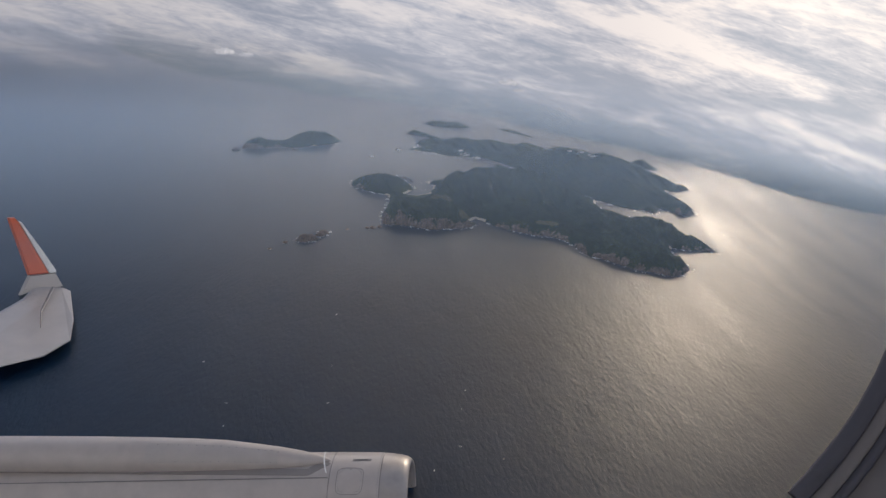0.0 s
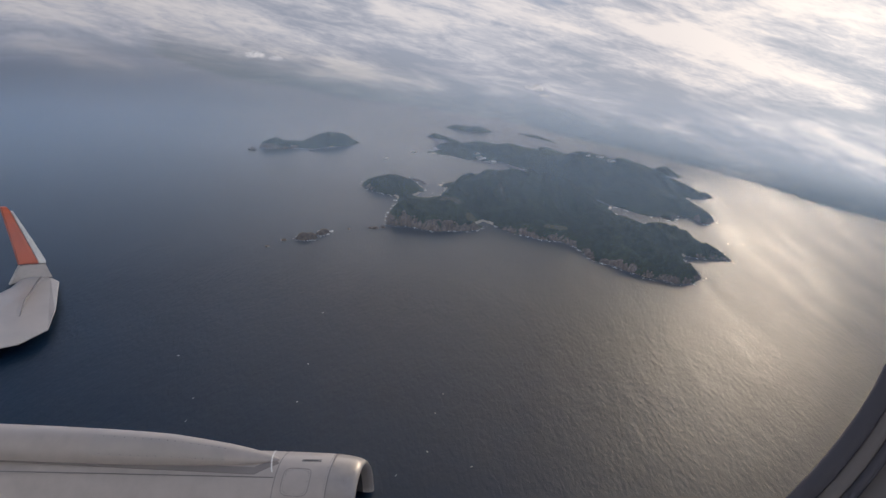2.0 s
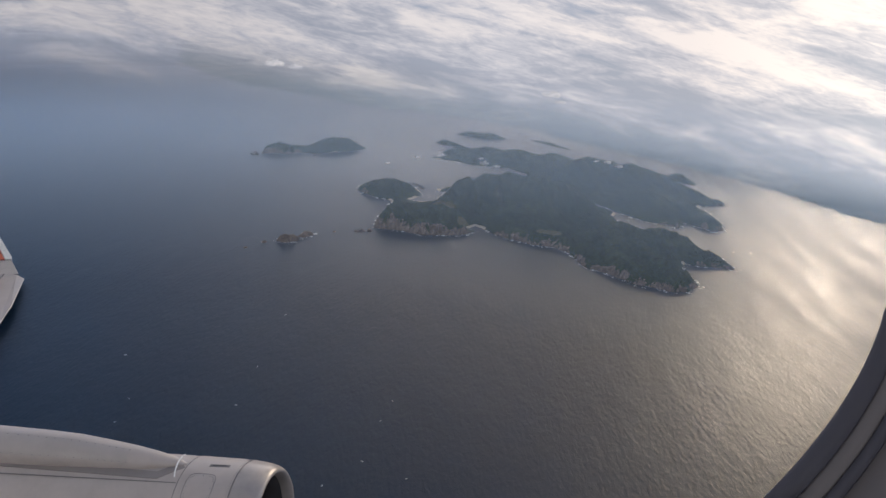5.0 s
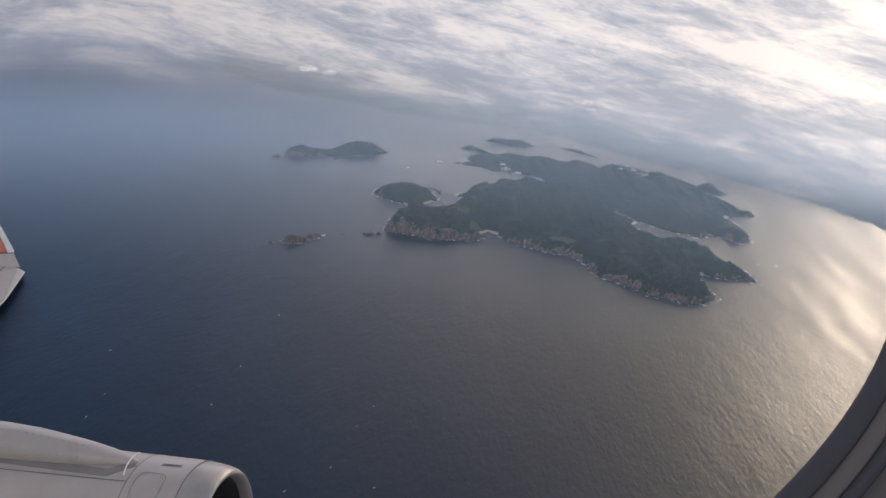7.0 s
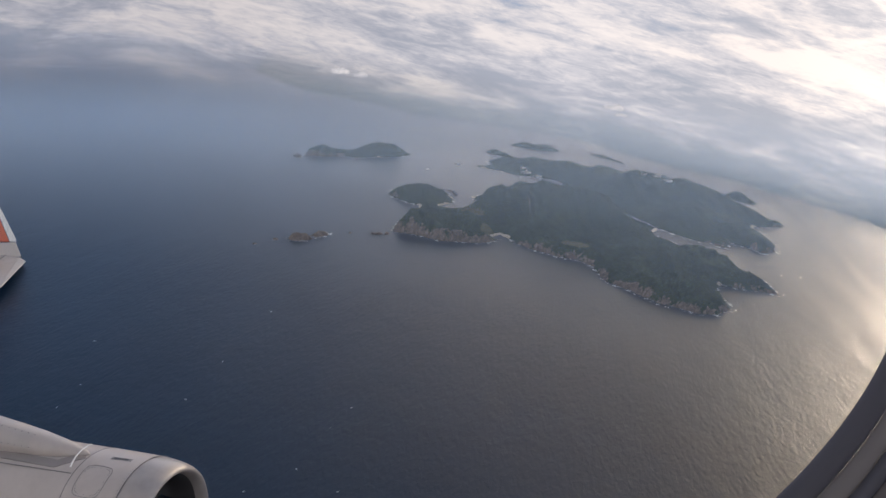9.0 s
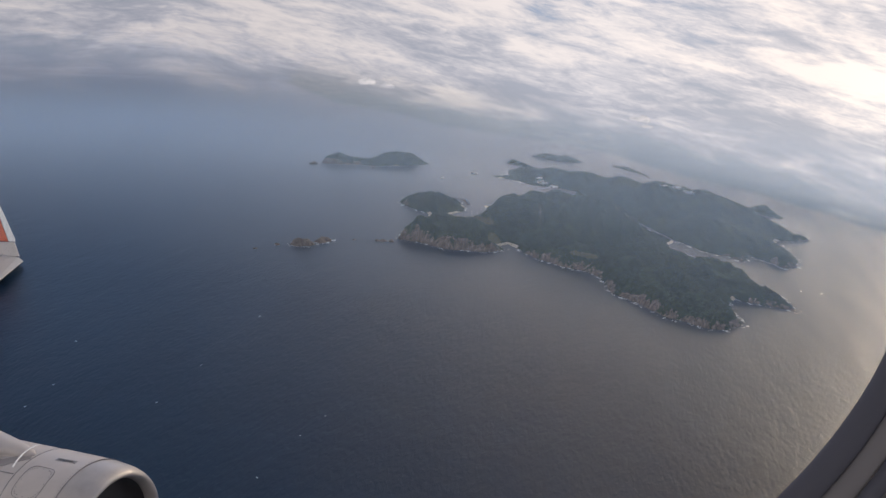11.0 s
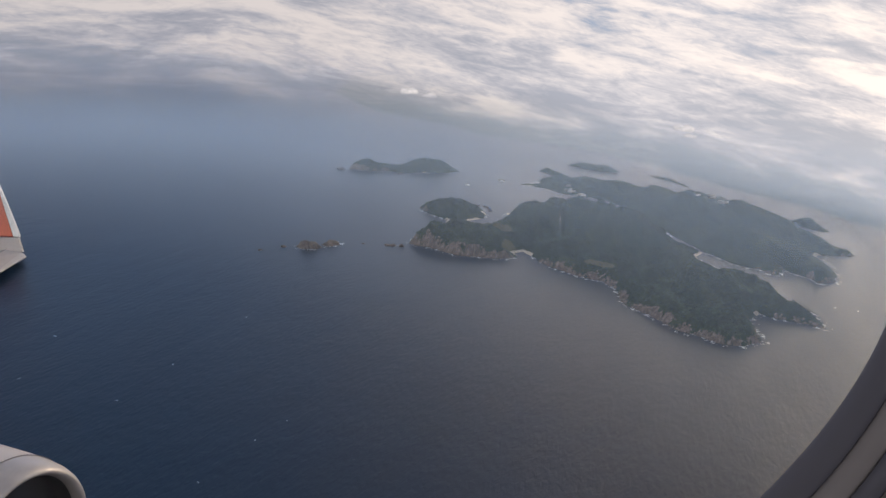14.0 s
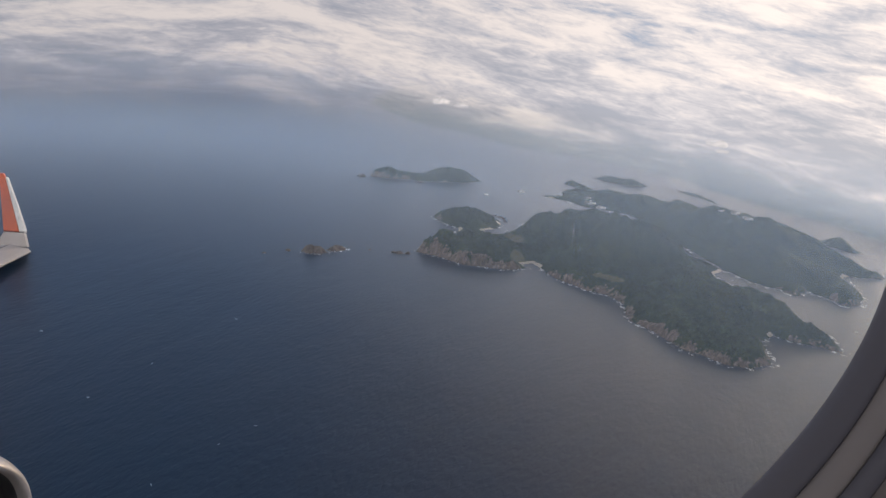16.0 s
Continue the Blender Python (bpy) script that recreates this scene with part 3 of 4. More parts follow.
island("islet", [(-44.5, 282), (-41, 280.6), (-36, 283), (-35, 285.5), (-38, 287), (-43, 286)], [(-41.5, 283, 1.6, 2.5), (-38, 284.5, 1.5, 2.5)], "bare reddish rock islet with a flat crest", 0.22, 1.2, [(-40, 283.5, 7, 1.0)], rough=0.9, bare=1.0, category="islet")
island("islet", [(-37, 288), (-34, 287), (-31, 290.5), (-32, 293), (-35, 292)], [(-34, 290, 1.7, 2.5)], "small peaked reddish rock islet", 0.22, 1.1, [(-34, 290, 6, 0.9)], rough=0.9, bare=1.0, category="islet")

# ---- mainland ----
COAST = [(-420, 1590), (-340, 1000), (-268, 790), (-205, 700), (-161, 655), (-128, 640), (-94, 622), (-60, 590), (-25, 578), (5, 562), (30, 553), (63, 532), (80, 508), (100, 493), (120, 470), (142, 451), (165, 420), (189, 388), (205, 360), (225, 335), (300, 290), (900, 150)]
coast = COAST + [(900, 1600), (-424, 1600)]
xs, ys = np.arange(-890, 890, 5.0), np.arange(200, 1590, 5.0)
gx, gy = np.meshgrid(xs, ys)
d = shore_distance(gx + 6 * fractal(gx, gy, 40.0), gy + 6 * fractal(gx + 33, gy, 40.0), coast)
z = np.where(d > 0, 0.3 + smooth(d / 60.0) * 4.5 * np.maximum(0, fractal(gx, gy, 120.0, 5) + 0.25), -0.5)
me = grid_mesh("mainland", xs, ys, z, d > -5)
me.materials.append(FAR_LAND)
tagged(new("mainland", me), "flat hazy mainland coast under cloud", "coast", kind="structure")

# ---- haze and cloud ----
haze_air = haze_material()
# three stacked see-through sheets stand in for the haze
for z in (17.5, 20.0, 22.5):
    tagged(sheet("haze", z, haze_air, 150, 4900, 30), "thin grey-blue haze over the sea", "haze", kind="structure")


def cloud_bank():
    """A ring of cloud that lies low over the coast and climbs away behind it."""
    bm = bmesh.new()
    n, last = 128, None
    for k in range(41):
        r = 440.0 + 1160.0 * (k / 40) ** 1.3
        z = 5.0 + 185.0 * max(0.0, (r - 440.0) / 1160.0) ** 1.5
        ring = [bm.verts.new((r * math.cos(2 * math.pi * i / n) - 90.0, r * math.sin(2 * math.pi * i / n), z)) for i in range(n)]
        if last:
            for i in range(n):
                bm.faces.new((last[i], last[(i + 1) % n], ring[(i + 1) % n], ring[i])).smooth = True
        last = ring
    me = bpy.data.meshes.new("backdrop")
    bm.to_mesh(me)
    bm.free()
    me.materials.append(cloud_material())
    return new("backdrop", me)


bank = tagged(cloud_bank(), "broken white stratus banks with blue-grey gaps", "cloud", kind="structure")

# ---- things on the sea ----
def part(name, bm, material, parent, label=""):
    me = bpy.data.meshes.new(name)
    bm.to_mesh(me)
    bm.free()
    me.materials.append(material)
    ob = new(name, me)
    ob.parent = parent
    if label:
        tagged(ob, label)
    return ob


def paint(name, color, rough, metal=0.0, grime=0.12, scale=0.4):
    m, n, l, p = mat(name)
    tx = noise_node(n, l, scale, 5.0, 0.6)
    dark = tuple(c * (1 - grime) for c in color)
    lite = tuple(min(1, c * (1 + grime)) for c in color)
    tone = ramp_node(n, l, tx.outputs["Fac"], [(0.3, dark), (0.7, lite)])
    l.new(tone.outputs["Color"], p.inputs["Base Color"])
    wear = ramp_node(n, l, tx.outputs["Fac"], [(0.3, (rough * 0.8,) * 3), (0.7, (min(1, rough * 1.2),) * 3)])
    l.new(wear.outputs["Color"], p.inputs["Roughness"])
    p.inputs["Metallic"].default_value = metal
    return m


def rock_material():
    m, n, l, p = mat("sea_rock")
    crag = noise_node(n, l, 1.4, 6.0, 0.7)
    tone = ramp_node(n, l, crag.outputs["Fac"], [(0.3, (0.055, 0.047, 0.044)), (0.7, (0.25, 0.195, 0.17))])
    l.new(tone.outputs["Color"], p.inputs["Base Color"])
    p.inputs["Roughness"].default_value = 0.85
    l.new(bump_node(n, l, crag.outputs["Fac"], 0.7, 0.4).outputs["Normal"], p.inputs["Normal"])
    return m


ROCK = rock_material()
BOAT_HULL, BOAT_CABIN, RAFT_WOOD = paint("boat_hull", (0.62, 0.64, 0.66), 0.5), paint("boat_cabin", (0.22, 0.30, 0.40), 0.5), paint("raft_wood", (0.13, 0.10, 0.08), 0.9)
def cumulus_material():
    """Bright vapour that the low sun shines through, with frayed edges."""
    m, n, l, p = mat("cumulus")
    n.remove(p)
    tx = noise_node(n, l, 0.6, 6.0, 0.6)
    dif, thru = n.new("ShaderNodeBsdfDiffuse"), n.new("ShaderNodeBsdfTranslucent")
    dif.inputs["Color"].default_value = (0.96, 0.96, 0.96, 1)
    thru.inputs["Color"].default_value = (1.0, 0.98, 0.95, 1)
    body, mix, tr = n.new("ShaderNodeMixShader"), n.new("ShaderNodeMixShader"), n.new("ShaderNodeBsdfTransparent")
    body.inputs[0].default_value = 0.6
    l.new(dif.outputs[0], body.inputs[1])
    l.new(thru.outputs[0], body.inputs[2])
    l.new(math_node(n, l, "MULTIPLY", math_node(n, l, "SUBTRACT", tx.outputs["Fac"], 0.38), 5.0, True), mix.inputs[0])
    l.new(tr.outputs[0], mix.inputs[1])
    l.new(body.outputs[0], mix.inputs[2])
    l.new(mix.outputs[0], n["Material Output"].inputs["Surface"])
    return m


CLOUD_WHITE = cumulus_material()


def far_cumulus_material():
    """Heaps far off against the banks, their sunlit tone painted as a glow."""
    m, n, l, p = mat("far_cumulus")
    n.remove(p)
    tx = noise_node(n, l, 0.22, 6.0, 0.65)
    em, tr, mix = n.new("ShaderNodeEmission"), n.new("ShaderNodeBsdfTransparent"), n.new("ShaderNodeMixShader")
    tone = ramp_node(n, l, tx.outputs["Fac"], [(0.35, (0.33, 0.35, 0.38)), (0.62, (0.46, 0.455, 0.45))])
    l.new(tone.outputs["Color"], em.inputs["Color"])
    l.new(math_node(n, l, "MULTIPLY", math_node(n, l, "SUBTRACT", tx.outputs["Fac"], 0.38), 2.4, True), mix.inputs[0])
    l.new(tr.outputs[0], mix.inputs[1])
    l.new(em.outputs[0], mix.inputs[2])
    l.new(mix.outputs[0], n["Material Output"].inputs["Surface"])
    return m


FAR_WHITE = far_cumulus_material()


def lump(r, seed, flat=0.7, detail=3):
    """An uneven boulder or puff."""
    bm = bmesh.new()
    bmesh.ops.create_icosphere(bm, subdivisions=detail, radius=1.0)
    off = Vector((seed * 3.7, seed * 1.3, seed * 7.1))
    for v in bm.verts:
        k = 1 + 0.45 * noise.fractal(v.co * 1.4 + off, 0.9, 2.0, 4)
        v.co = Vector((v.co.x * k * r, v.co.y * k * r, v.co.z * k * r * flat))
    return bm


def sea_rock(x, y, r, seed):
    bm = lump(r, seed, 0.6)
    me = bpy.data.meshes.new("sea_rock")
    bm.to_mesh(me)
    bm.free()
    me.materials.append(ROCK)
    ob = new("sea_rock", me)
    ob.location = (x, y, 0.05 * r)
    ring = bmesh.new()
    bmesh.ops.create_circle(ring, cap_ends=True, segments=20, radius=1.0)
    for v in ring.verts:
        k = 1.5 + 0.6 * noise.noise(v.co * 2 + Vector((seed, 0, 0)))
        v.co = Vector((v.co.x * k * r, v.co.y * k * r * 0.8, 0))
    fm = bpy.data.meshes.new("surf")
    ring.to_mesh(fm)
    ring.free()
    fm.materials.append(FOAM)
    foam = tagged(new("surf", fm), "white surf round a low rock", "surf", kind="stuff")
    foam.location = (x, y, 0.08)
    return tagged(ob, "low dark rock awash in white surf", "rock", "rocks off the headland")


for k, (x, y, r) in enumerate([(-53, 273, 0.7), (-48, 280, 0.9), (-24, 296, 0.6), (-15.5, 298, 0.9), (-13.5, 298.6, 1.2), (-10.5, 299.5, 1.0), (-89, 417, 2.2), (-57.5, 421.5, 1.2)]):
    sea_rock(x, y, r, k + 1)


def boat(x, y, heading, size):
    """A fishing boat: hull with a raked bow, cabin, mast."""
    base = new("fishing_boat")
    base.empty_display_size = 0.1
    bm = bmesh.new()
    stations = [(-1.0, 0.26, 0.22), (-0.5, 0.32, 0.24), (0.2, 0.30, 0.26), (0.7, 0.16, 0.32), (1.0, 0.02, 0.40)]
    rows = [[bm.verts.new((px, s * w, z)) for s, z in ((-1, h), (-0.6, -0.08), (0.6, -0.08), (1, h))] for px, w, h in stations]
    for a, b in zip(rows, rows[1:]):
        for i in range(3):
            bm.faces.new((a[i], a[i + 1], b[i + 1], b[i]))
        bm.faces.new((a[3], a[0], b[0], b[3]))
    bm.faces.new(rows[0])
    bmesh.ops.recalc_face_normals(bm, faces=bm.faces)
    part("hull", bm, BOAT_HULL, base)
    bm = bmesh.new()
    bmesh.ops.create_cube(bm, size=1.0)
    for v in bm.verts:
        k = 0.85 if v.co.z > 0 else 1.0
        v.co = Vector((v.co.x * 0.55 * k - 0.35, v.co.y * 0.36 * k, v.co.z * 0.34 + 0.38))
    part("cabin", bm, BOAT_CABIN, base)
    bm = bmesh.new()
    bmesh.ops.create_cone(bm, cap_ends=True, segments=6, radius1=0.025, radius2=0.015, depth=0.7)
    bmesh.ops.translate(bm, verts=bm.verts, vec=(0.15, 0, 0.58))
    part("mast", bm, RAFT_WOOD, base)
    base.matrix_basis = pose(x, y, 0.02, 0, 0, heading) @ Matrix.Scale(size, 4)
    return tagged(base, "small pale fishing boat on the open water", "boat", "fishing boats")


first_boat = boat(-61, 188, 20, 0.34)
BOATS = [(-50, 157, 70, 0.26), (-51, 167, 10, 0.22), (-25, 218, 40, 0.28), (8, 148, 160, 0.26), (12, 173, 30, 0.2), (10, 164, 75, 0.2), (134, 297.5, 20, 0.4), (140.5, 297.5, 200, 0.4),
         (-25, 186, 110, 0.3), (-25, 167, 15, 0.28), (1, 139, 60, 0.28), (18, 143, 20, 0.22), (99, 332, 80, 0.35)]
for x, y, h, k in BOATS:
    copy_thing(first_boat, pose(x, y, 0.02, 0, 0, h)).scale = (k, k, k)
rs = random.Random(5)
for k in range(14):
    x, y = 10.0 + rs.uniform(-3.2, 3.2), 356 + rs.uniform(-6, 12)
    moored = copy_thing(first_boat, pose(x, y, 0.02, 0, 0, rs.uniform(0, 360)))
    moored.scale = (0.28,) * 3
    tagged(moored, "small fishing boat moored in the sheltered bay", "boat", "boats in the bay")


def fish_raft(x, y, turn):
    base = new("fish_raft")
    for i in range(4):
        bm = bmesh.new()
        bmesh.ops.create_cube(bm, size=1.0, matrix=Matrix.Translation((0, -0.75 + 0.5 * i, 0.06)) @ Matrix.Diagonal((1.9, 0.12, 0.12, 1)))
        part("beam", bm, RAFT_WOOD, base)
    for i in range(3):
        bm = bmesh.new()
        bmesh.ops.create_cube(bm, size=1.0, matrix=Matrix.Translation((-0.8 + 0.8 * i, 0, 0.14)) @ Matrix.Diagonal((0.12, 1.7, 0.1, 1)))
        part("walkway", bm, RAFT_WOOD, base)
    bm = bmesh.new()
    bmesh.ops.create_cube(bm, size=1.0, matrix=Matrix.Translation((0.55, 0.45, 0.42)) @ Matrix.Diagonal((0.6, 0.6, 0.5, 1)))
    for v in bm.verts:
        if v.co.z > 0.5:
            v.co.y += 0.1 * (v.co.y - 0.45)
    part("hut", bm, BOAT_CABIN, base)
    base.matrix_basis = pose(x, y, 0.02, 0, 0, turn)
    return tagged(base, "dark timber fish raft with a small hut", "raft", "fish rafts off the hill")


raft = fish_raft(-1.5, 374, 15)
for x, y, h in ((1.5, 373, 40), (3.6, 371.5, 5), (5.2, 369, 70), (6.0, 366, 20)):
    copy_thing(raft, pose(x, y, 0.02, 0, 0, h))


def puff(x, y, z, size, seed, label):
    """A small cumulus: heaped uneven lobes on a flat base, one mesh."""
    rnd = random.Random(seed)
    bm = bmesh.new()
    for k in range(11):
        piece = lump(size * rnd.uniform(0.22, 0.5), seed * 20 + k, 0.75, 2)
        me = bpy.data.meshes.new("lobe")
        px, py = 0.18 * (k - 5) * size, rnd.gauss(0, 0.16) * size
        bmesh.ops.translate(piece, verts=piece.verts, vec=(px, py, abs(rnd.gauss(0, 0.14)) * size))
        piece.to_mesh(me)
        piece.free()
        bm.from_mesh(me)
        bpy.data.meshes.remove(me)
    me = bpy.data.meshes.new("cloud")
    bm.to_mesh(me)
    bm.free()
    me.shade_smooth()
    me.materials.append(FAR_WHITE if y > 500 else CLOUD_WHITE)
    ob = new("cloud", me)
    ob.location = (x, y, z)
    return tagged(ob, label, "cloud", "small cumulus clouds")


for k, (x, y, z, r) in enumerate([(36, 396, 6.5, 2.2), (42, 391.5, 6.2, 1.7), (34, 400, 8, 1.2), (97, 386, 12.6, 1.5), (101.5, 380, 12.2, 1.6), (91.5, 389, 12.3, 1.0)]):
    puff(x, y, z, r, k + 1, "small white cloud clinging to the island ridge")
for k, (x, y, z, r) in enumerate([(-14.5, 401, 3, 1.0), (0.5, 409, 5, 1.6), (82, 544, 21, 5.5), (86, 520, 20, 3.0), (-134, 644, 20, 6.5), (-118, 648, 18, 5.0)]):
    puff(x, y, z, r, k + 11, "small white fair-weather cloud over the sea")


# ---- the airliner: engine, wing tip and window surround ----
HULL_GREY = paint("nacelle_paint", (0.46, 0.415, 0.385), 0.38, 0.0, 0.07, 0.25)
LIP_METAL = paint("lip_metal", (0.40, 0.365, 0.34), 0.34, 0.25, 0.08, 0.4)
DARK_DUCT = paint("inlet_duct", (0.06, 0.06, 0.065), 0.6)
SEAM_DARK = paint("panel_seam", (0.20, 0.19, 0.19), 0.6)
STRIP_WHITE = paint("trim_white", (0.80, 0.80, 0.78), 0.4)
WING_WHITE = paint("wing_paint", (0.46, 0.43, 0.41), 0.4, 0.0, 0.08, 0.12)
TIP_ORANGE = paint("winglet_orange", (0.62, 0.13, 0.06), 0.42, 0.0, 0.08, 0.2)
RUBBER = paint("window_rubber", (0.058, 0.056, 0.068), 0.7)
TRIM_GREY = paint("cabin_trim", (0.135, 0.122, 0.118), 0.6, 0.0, 0.06, 0.05)

airliner = new("airliner")
airliner.empty_display_size = 1.0
tagged(airliner, "grey and white airliner parts with an orange winglet", "airliner")

# engine axes: x forward along the axis, y up, z towards the cabin; one unit is a hundredth of the cowl's radius
ENG_EYE, ENG_RIGHT, ENG_UP, ENG_AHEAD = (47.539, 20.906, 93.727), (0.9892, 0.1386, 0.0476), (-0.0902, 0.3199, 0.9432), (-0.1155, 0.9373, -0.3289)
ENG_DEPTH = 133.8
FOCUS = 1358.0


def basis(eye, right, up, ahead, depth):
    k = depth / FOCUS
    m = Matrix([[right[i] * k, up[i] * k, -ahead[i] * k, eye[i] + ahead[i] * depth] for i in range(3)] + [[0, 0, 0, 1]])
    return m


ENGINE = basis(ENG_EYE, ENG_RIGHT, ENG_UP, ENG_AHEAD, ENG_DEPTH) @ Matrix.Translation((-424, -488, 0.0))
tilt, yaw = radians(3.0), radians(16.0)
fwd = Vector((math.cos(tilt) * math.cos(yaw), -math.sin(tilt) * math.cos(yaw), math.sin(yaw)))
side = fwd.cross(Vector((0, 1, 0))).normalized()
ENGINE = ENGINE @ Matrix([[fwd.x, side.cross(fwd).x, side.x, 0], [fwd.y, side.cross(fwd).y, side.y, 0], [fwd.z, side.cross(fwd).z, side.z, 0], [0, 0, 0, 1]])


def lathe(profile, segments=96):
    """A body of revolution round x from (x, radius) pairs."""
    bm = bmesh.new()
    rows = [[bm.verts.new((x, r * math.cos(2 * math.pi * k / segments), r * math.sin(2 * math.pi * k / segments))) for k in range(segments)] for x, r in profile]
    for a, b in zip(rows, rows[1:]):
        for k in range(segments):
            f = bm.faces.new((a[k], b[k], b[(k + 1) % segments], a[(k + 1) % segments]))
            f.smooth = True
    bmesh.ops.recalc_face_normals(bm, faces=bm.faces)
    return bm


def placed(bm, m):
    bmesh.ops.transform(bm, matrix=m, verts=bm.verts)
    return bm


def skin(s, a, lift):
    """A point on the cowl, s behind the lip and a degrees from the top towards the cabin."""
    r = 107.0 + lift
    return Vector((-s, r * math.cos(radians(a)), r * math.sin(radians(a))))


def ribbon(points, width, lift):
    """A thin raised strip along points given as (s, angle) on the cowl."""
    bm = bmesh.new()
    last = None
    pts = [skin(s, a, lift) for s, a in points]
    for i, q in enumerate(pts):
        along = (pts[min(i + 1, len(pts) - 1)] - pts[max(i - 1, 0)]).normalized()
        up = Vector((0, q.y, q.z)).normalized()
        across = along.cross(up).normalized() * width / 2
        row = [bm.verts.new(q - across - up), bm.verts.new(q - across), bm.verts.new(q + across), bm.verts.new(q + across - up)]
        if last:
            for j in range(3):
                bm.faces.new((last[j], row[j], row[j + 1], last[j + 1]))
        last = row
    return bm


cowl = part("fan_cowl", placed(lathe([(-58, 106.4), (-80, 107), (-164, 107)]), ENGINE), HULL_GREY, airliner, "smooth pale grey fan cowl")
part("inlet_lip", placed(lathe([(-57.4, 106.2), (-40, 105), (-24, 103), (-12, 100), (-4, 96), (0, 91.5), (-3, 87.5), (-10, 84.5), (-22, 83)], 128), ENGINE), LIP_METAL, airliner, "polished metal inlet lip")
part("inlet_duct", placed(lathe([(-22.5, 82.8), (-60, 84), (-100, 86), (-101, 20), (-70, 14), (-60, 1)]), ENGINE), DARK_DUCT, airliner, "dark inlet duct and spinner")
part("rear_cowl", placed(lathe([(-165, 106.6), (-250, 106), (-420, 105.5), (-640, 104), (-900, 98), (-1080, 86), (-1180, 72), (-1176, 62), (-1080, 56)]), ENGINE), HULL_GREY, airliner, "pale grey rear cowl")
for s0 in (57.7, 164.5):
    part("panel_seam", placed(ribbon([(s0, a) for a in range(-100, 140, 4)], 1.3, 0.5), ENGINE), SEAM_DARK, cowl)
hatch = []
for k in range(48):
    u = 2 * math.pi * k / 48
    c, sn = math.cos(u), math.sin(u)
    hatch.append((121 + 28 * math.copysign(abs(c) ** 0.45, c), 43 + 16 * math.copysign(abs(sn) ** 0.45, sn)))
part("access_hatch_seam", placed(ribbon(hatch + hatch[:1], 0.9, 0.5), ENGINE), SEAM_DARK, cowl, "rounded access hatch outline")
dots = bmesh.new()
for s, a in hatch[::2]:
    s, a = 121 + (s - 121) * 0.86, 43 + (a - 43) * 0.86
    bmesh.ops.create_icosphere(dots, subdivisions=1, radius=0.9, matrix=Matrix.Translation(skin(s, a, 0.2)))
for a in range(-60, 110, 3):
    bmesh.ops.create_icosphere(dots, subdivisions=1, radius=0.6, matrix=Matrix.Translation(skin(62, a, 0.1)))
part("rivets", placed(dots, ENGINE), SEAM_DARK, cowl, "rows of dark rivet heads")["kind"] = "stuff"
part("vent_slot", placed(ribbon([(s, 13 + 0.03 * (s - 100)) for s in range(82, 126, 5)], 7.5, 0.5), ENGINE), SEAM_DARK, cowl, "narrow dark vent slot")
part("vent_slot_core", placed(ribbon([(s, 13 + 0.03 * (s - 100)) for s in range(89, 119, 4)], 3.0, 1.0), ENGINE), DARK_DUCT, cowl, "narrow dark vent slot")
# raised white gap seal that curves round the pylon's nose
part("pylon_seal", placed(ribbon([(184 - 0.012 * k * k, 3 + k) for k in range(0, 36, 2)], 2.6, 9.0), ENGINE), STRIP_WHITE, airliner, "white gap seal round the pylon nose")


FAIRING = ((170, 2, 2), (180, 7, 9), (199, 12, 15), (232, 18, 22), (278, 24, 28), (334, 29, 33), (400, 34, 37), (470, 37, 40), (560, 39, 42), (680, 40, 44), (820, 40, 46), (1000, 39, 47), (1240, 36, 48))


def fairing_point(s, h, w, a, lift=0.0):
    """A point of the pylon's skin, a degrees from its top towards the cabin."""
    return Vector((-s, 103 + min(0.035 * (s - 170), 8.0) + (h + lift) * math.cos(radians(a)), 26 + (w + lift) * math.sin(radians(a))))


def fairing():
    """The pylon's blunt nose on top of the cowl, growing backwards."""
    bm = bmesh.new()
    last = None
    for s, h, w in FAIRING:
        row = [bm.verts.new(fairing_point(s, h, w, 9 * k)) for k in range(40)]
        if last:
            for k in range(40):
                f = bm.faces.new((last[k], row[k], row[(k + 1) % 40], last[(k + 1) % 40]))
                f.smooth = True
        last = row
    bmesh.ops.recalc_face_normals(bm, faces=bm.faces)
    return bm


def fairing_panel(a0, a1):
    """A lighter service panel that wraps the pylon's flank, and the places of its rivets."""
    bm = bmesh.new()
    last, spots = None, []
    for s, h, w in FAIRING[4:9]:
        row = [bm.verts.new(fairing_point(s, h, w, a0 + (a1 - a0) * k / 8, 0.7)) for k in range(9)]
        spots += [fairing_point(s, h, w, a, 0.8) for a in (a0 + 5, a1 - 5)]
        if last:
            for k in range(8):
                bm.faces.new((last[k], row[k], row[k + 1], last[k + 1])).smooth = True
        last = row
    return bm, spots


pylon = part("pylon_fairing", placed(fairing(), ENGINE), HULL_GREY, airliner, "smooth grey pylon fairing")
bm, spots = fairing_panel(28, 92)
panel = part("pylon_panel", placed(bm, ENGINE), paint("panel_paint", (0.43, 0.395, 0.37), 0.36, 0.0, 0.06, 0.2), airliner, "lighter grey riveted service panel")
dots = bmesh.new()
for p, q in zip(spots, spots[2:]):
    for k in range(4):
        bmesh.ops.create_icosphere(dots, subdivisions=1, radius=1.0, matrix=Matrix.Translation(p.lerp(q, k / 4)))
part("rivets", placed(dots, ENGINE), SEAM_DARK, panel)["kind"] = "stuff"
shelf = paint("pylon_gap", (0.27, 0.245, 0.235), 0.5, 0.0, 0.08, 0.2)
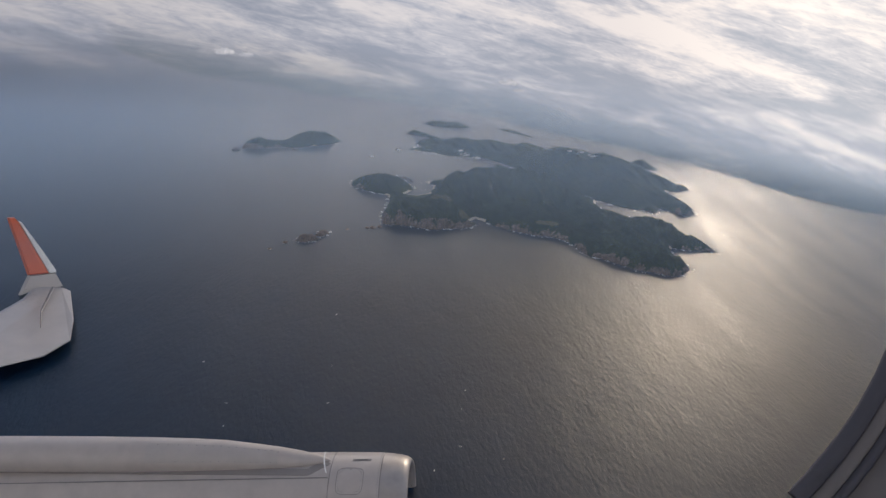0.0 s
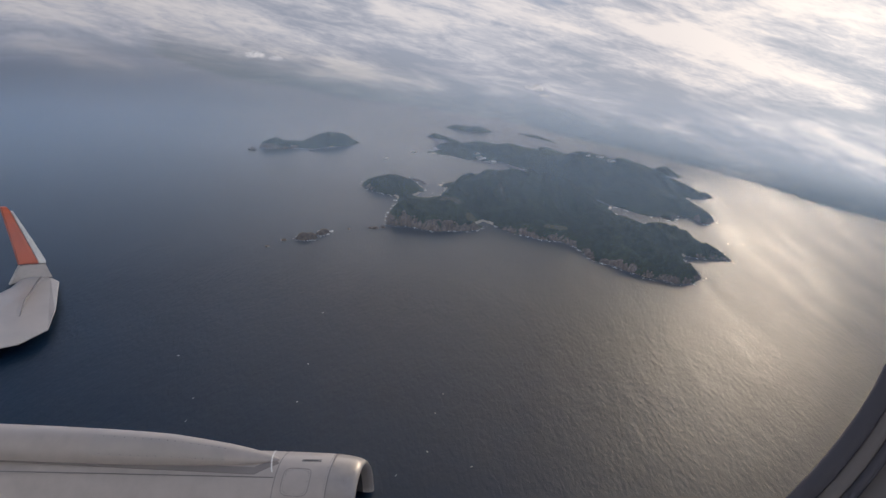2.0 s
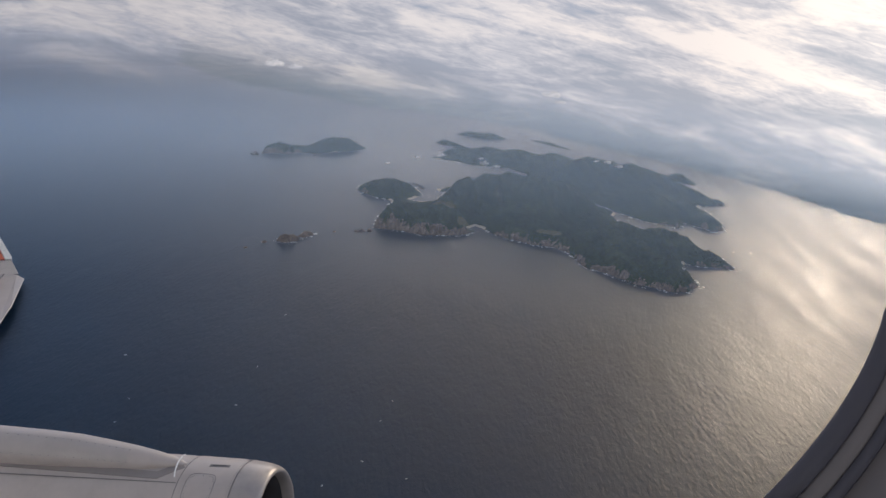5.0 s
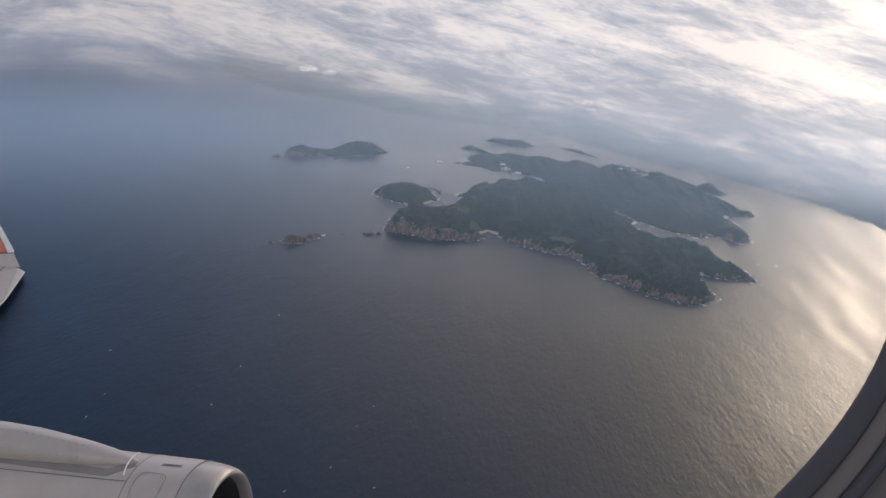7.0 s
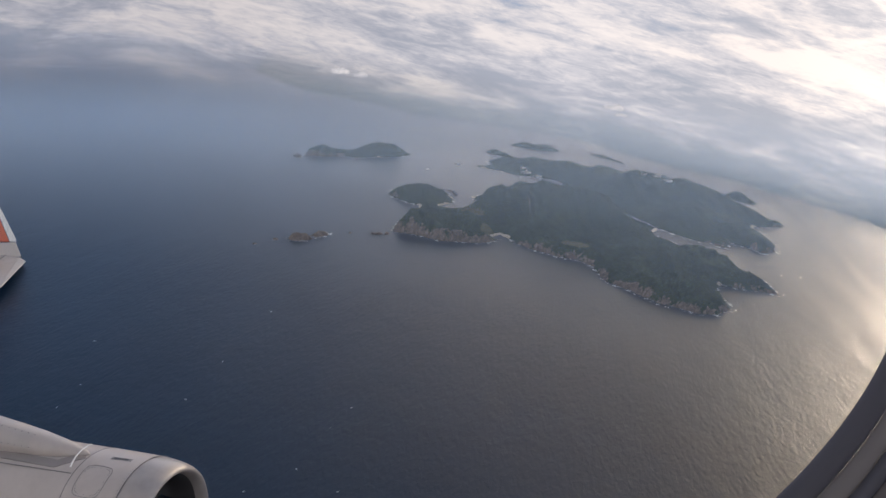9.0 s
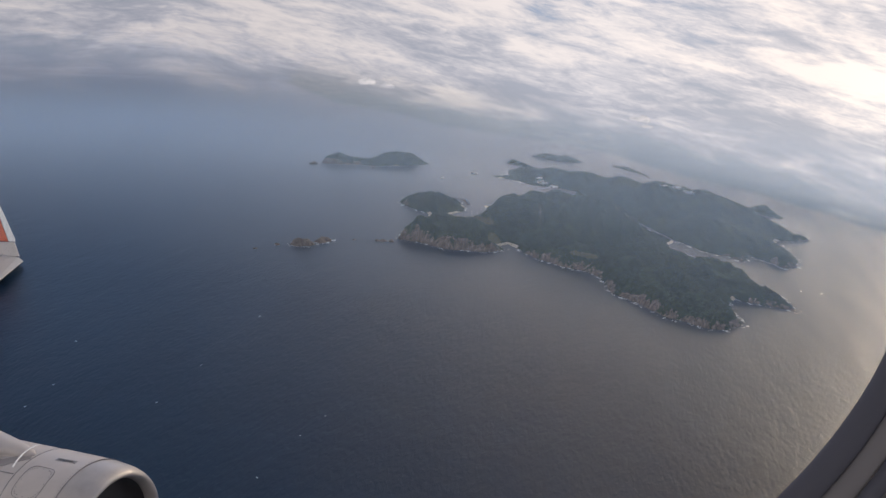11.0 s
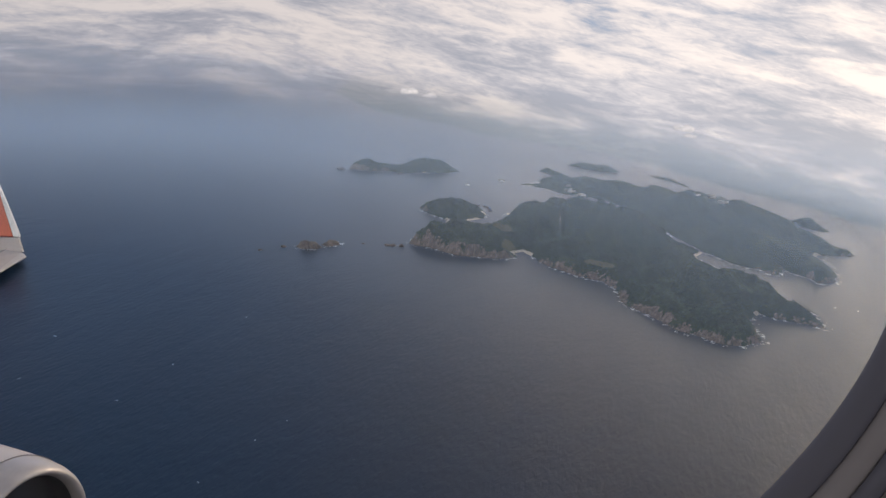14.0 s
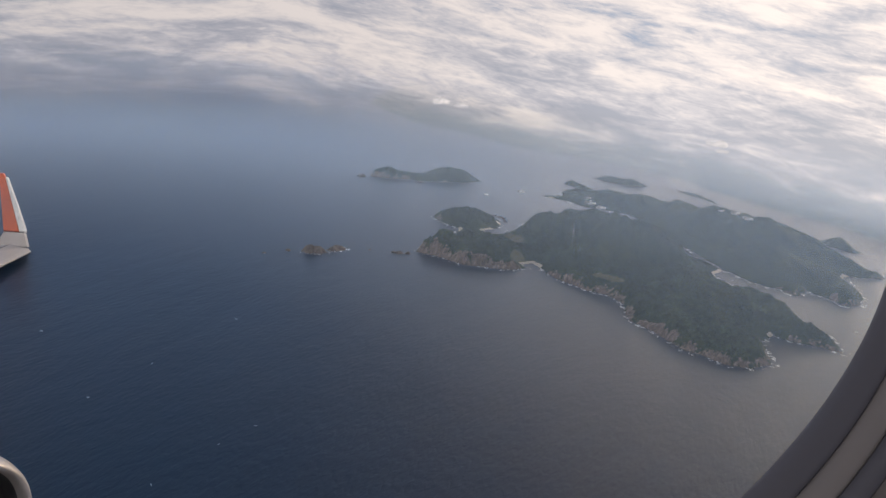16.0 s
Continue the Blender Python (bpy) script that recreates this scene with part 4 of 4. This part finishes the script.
part("pylon_gap", placed(ribbon([(172 + 8 * k, min(33.0, 17 + 3.2 * k)) for k in range(100)], 17.0, 0.25), ENGINE), shelf, airliner, "darker grey gap filler beside the pylon")
part("cowl_joint", placed(ribbon([(168 + 8 * k, 40 + 0.12 * k) for k in range(110)], 1.6, 0.4), ENGINE), SEAM_DARK, airliner, "dark joint along the rear cowl")

# wing tip axes: the same way of placing, further out
WING = ((53.59, 24.94, 91.43), (0.9844, 0.1682, 0.0509), (-0.1021, 0.3118, 0.9446), (-0.1430, 0.9351, -0.3241))


def out(x, y, depth):
    """A point seen from the cabin at x to the right and y upwards of straight ahead, as tangents."""
    eye, right, up, ahead = (Vector(v) for v in WING)
    return eye + depth * (ahead + x * right + y * up)


def slab(outline, thick, material, name, parent, label):
    """A solid from an outline of (x, y, depth), with a bevelled edge, thick along the line of sight."""
    bm = bmesh.new()
    eye = Vector(WING[0])
    front = [out(*p) for p in outline]
    mid = sum(front, Vector()) / len(front)
    back = [p + (p - eye).normalized() * thick for p in front]
    inner = [p + (mid - p) * 0.03 - (p - eye).normalized() * thick * 0.35 for p in front]
    a, b, c = ([bm.verts.new(p) for p in ring] for ring in (inner, front, back))
    bm.faces.new(a)
    bm.faces.new(c)
    n = len(outline)
    for u, v in ((a, b), (b, c)):
        for k in range(n):
            bm.faces.new((u[k], v[k], v[(k + 1) % n], u[(k + 1) % n]))
    bmesh.ops.recalc_face_normals(bm, faces=bm.faces)
    return part(name, bm, material, parent, label)


def tip(x, y, depth=246.0):
    """Tangents of a place on the wing tip from its design drawing."""
    return ((x - 826.0) / FOCUS, (421.0 - y) / FOCUS, depth)


wing = slab([tip(88, 443, 244), tip(78, 436), tip(50, 431, 246), tip(28, 434, 244), tip(0, 447, 238), tip(-80, 470, 226), tip(-300, 500, 203), tip(-300, 560, 188), tip(-60, 540, 202), tip(8, 520, 210), tip(45, 488, 222)],
            2.0, WING_WHITE, "wing", airliner, "pale grey outer wing panel")
winglet = slab([tip(27, 410), tip(70, 409), tip(80, 434), tip(60, 436), tip(28, 437), tip(8, 443)], 2.2, WING_WHITE, "winglet_root", airliner, "white curved root of the winglet")
slab([tip(5, 304), tip(14, 304), tip(19, 312), tip(59, 408.5), tip(27, 408.5)], 2.0, TIP_ORANGE, "winglet", airliner, "bright orange winglet blade")
slab([tip(19.6, 311), tip(23, 312), tip(50, 362), tip(71, 404), tip(71, 408.5), tip(60, 408.5)], 2.3, STRIP_WHITE, "winglet_edge", airliner, "white leading edge of the winglet")
slab([tip(50, 432, 240), tip(54, 431, 240), tip(2, 470, 226), tip(-30, 492, 214), tip(-30, 489, 214), tip(0, 467, 226)], 0.3, SEAM_DARK, "flap_seam", airliner, "dark seam between wing and flap")


# window surround: a seal, a rim and the trim panel, swept along one curve
def surround(lo, hi, lift, material, name, label):
    a, b, c = (Vector(q) + Vector((-0.5, 0.0, 1.0)) for q in ((72.5, 115.0, 11.6), (113.0, 134.8, 38.0), (113.1, 165.5, 61.0)))
    bm = bmesh.new()
    last = None
    for i in range(49):
        u = 0.93 * i / 48
        q = (1 - u) ** 2 * a + 2 * u * (1 - u) * b + u * u * c
        along = (2 * (1 - u) * (b - a) + 2 * u * (c - b)).normalized()
        sight = (q - Vector((48, 22, 94))).normalized()
        away = sight.cross(along).normalized()
        row = []
        for k in range(9):
            w = k / 8
            row.append(bm.verts.new(q + away * (lo + (hi - lo) * w) - sight * lift * math.sin(math.pi * w)))
        row += [bm.verts.new(v.co + sight * 1.5) for v in (row[-1], row[0])]
        if last:
            for k in range(len(row)):
                j = (k + 1) % len(row)
                f = bm.faces.new((last[k], row[k], row[j], last[j]))
                f.smooth = k < 8
        else:
            bm.faces.new(row)
        last = row
    bm.faces.new(last)
    bmesh.ops.recalc_face_normals(bm, faces=bm.faces)
    return part(name, bm, material, airliner, label)


surround(0.0, 3.6, 0.9, RUBBER, "window_seal", "dark rubber window seal")
surround(3.65, 6.4, 0.5, TRIM_GREY, "window_rim", "grey window rim")
surround(6.45, 8.6, 0.8, RUBBER, "window_gasket", "dark inner gasket")
surround(8.65, 70.0, 1.0, TRIM_GREY, "window_panel", "grey moulded cabin window panel")
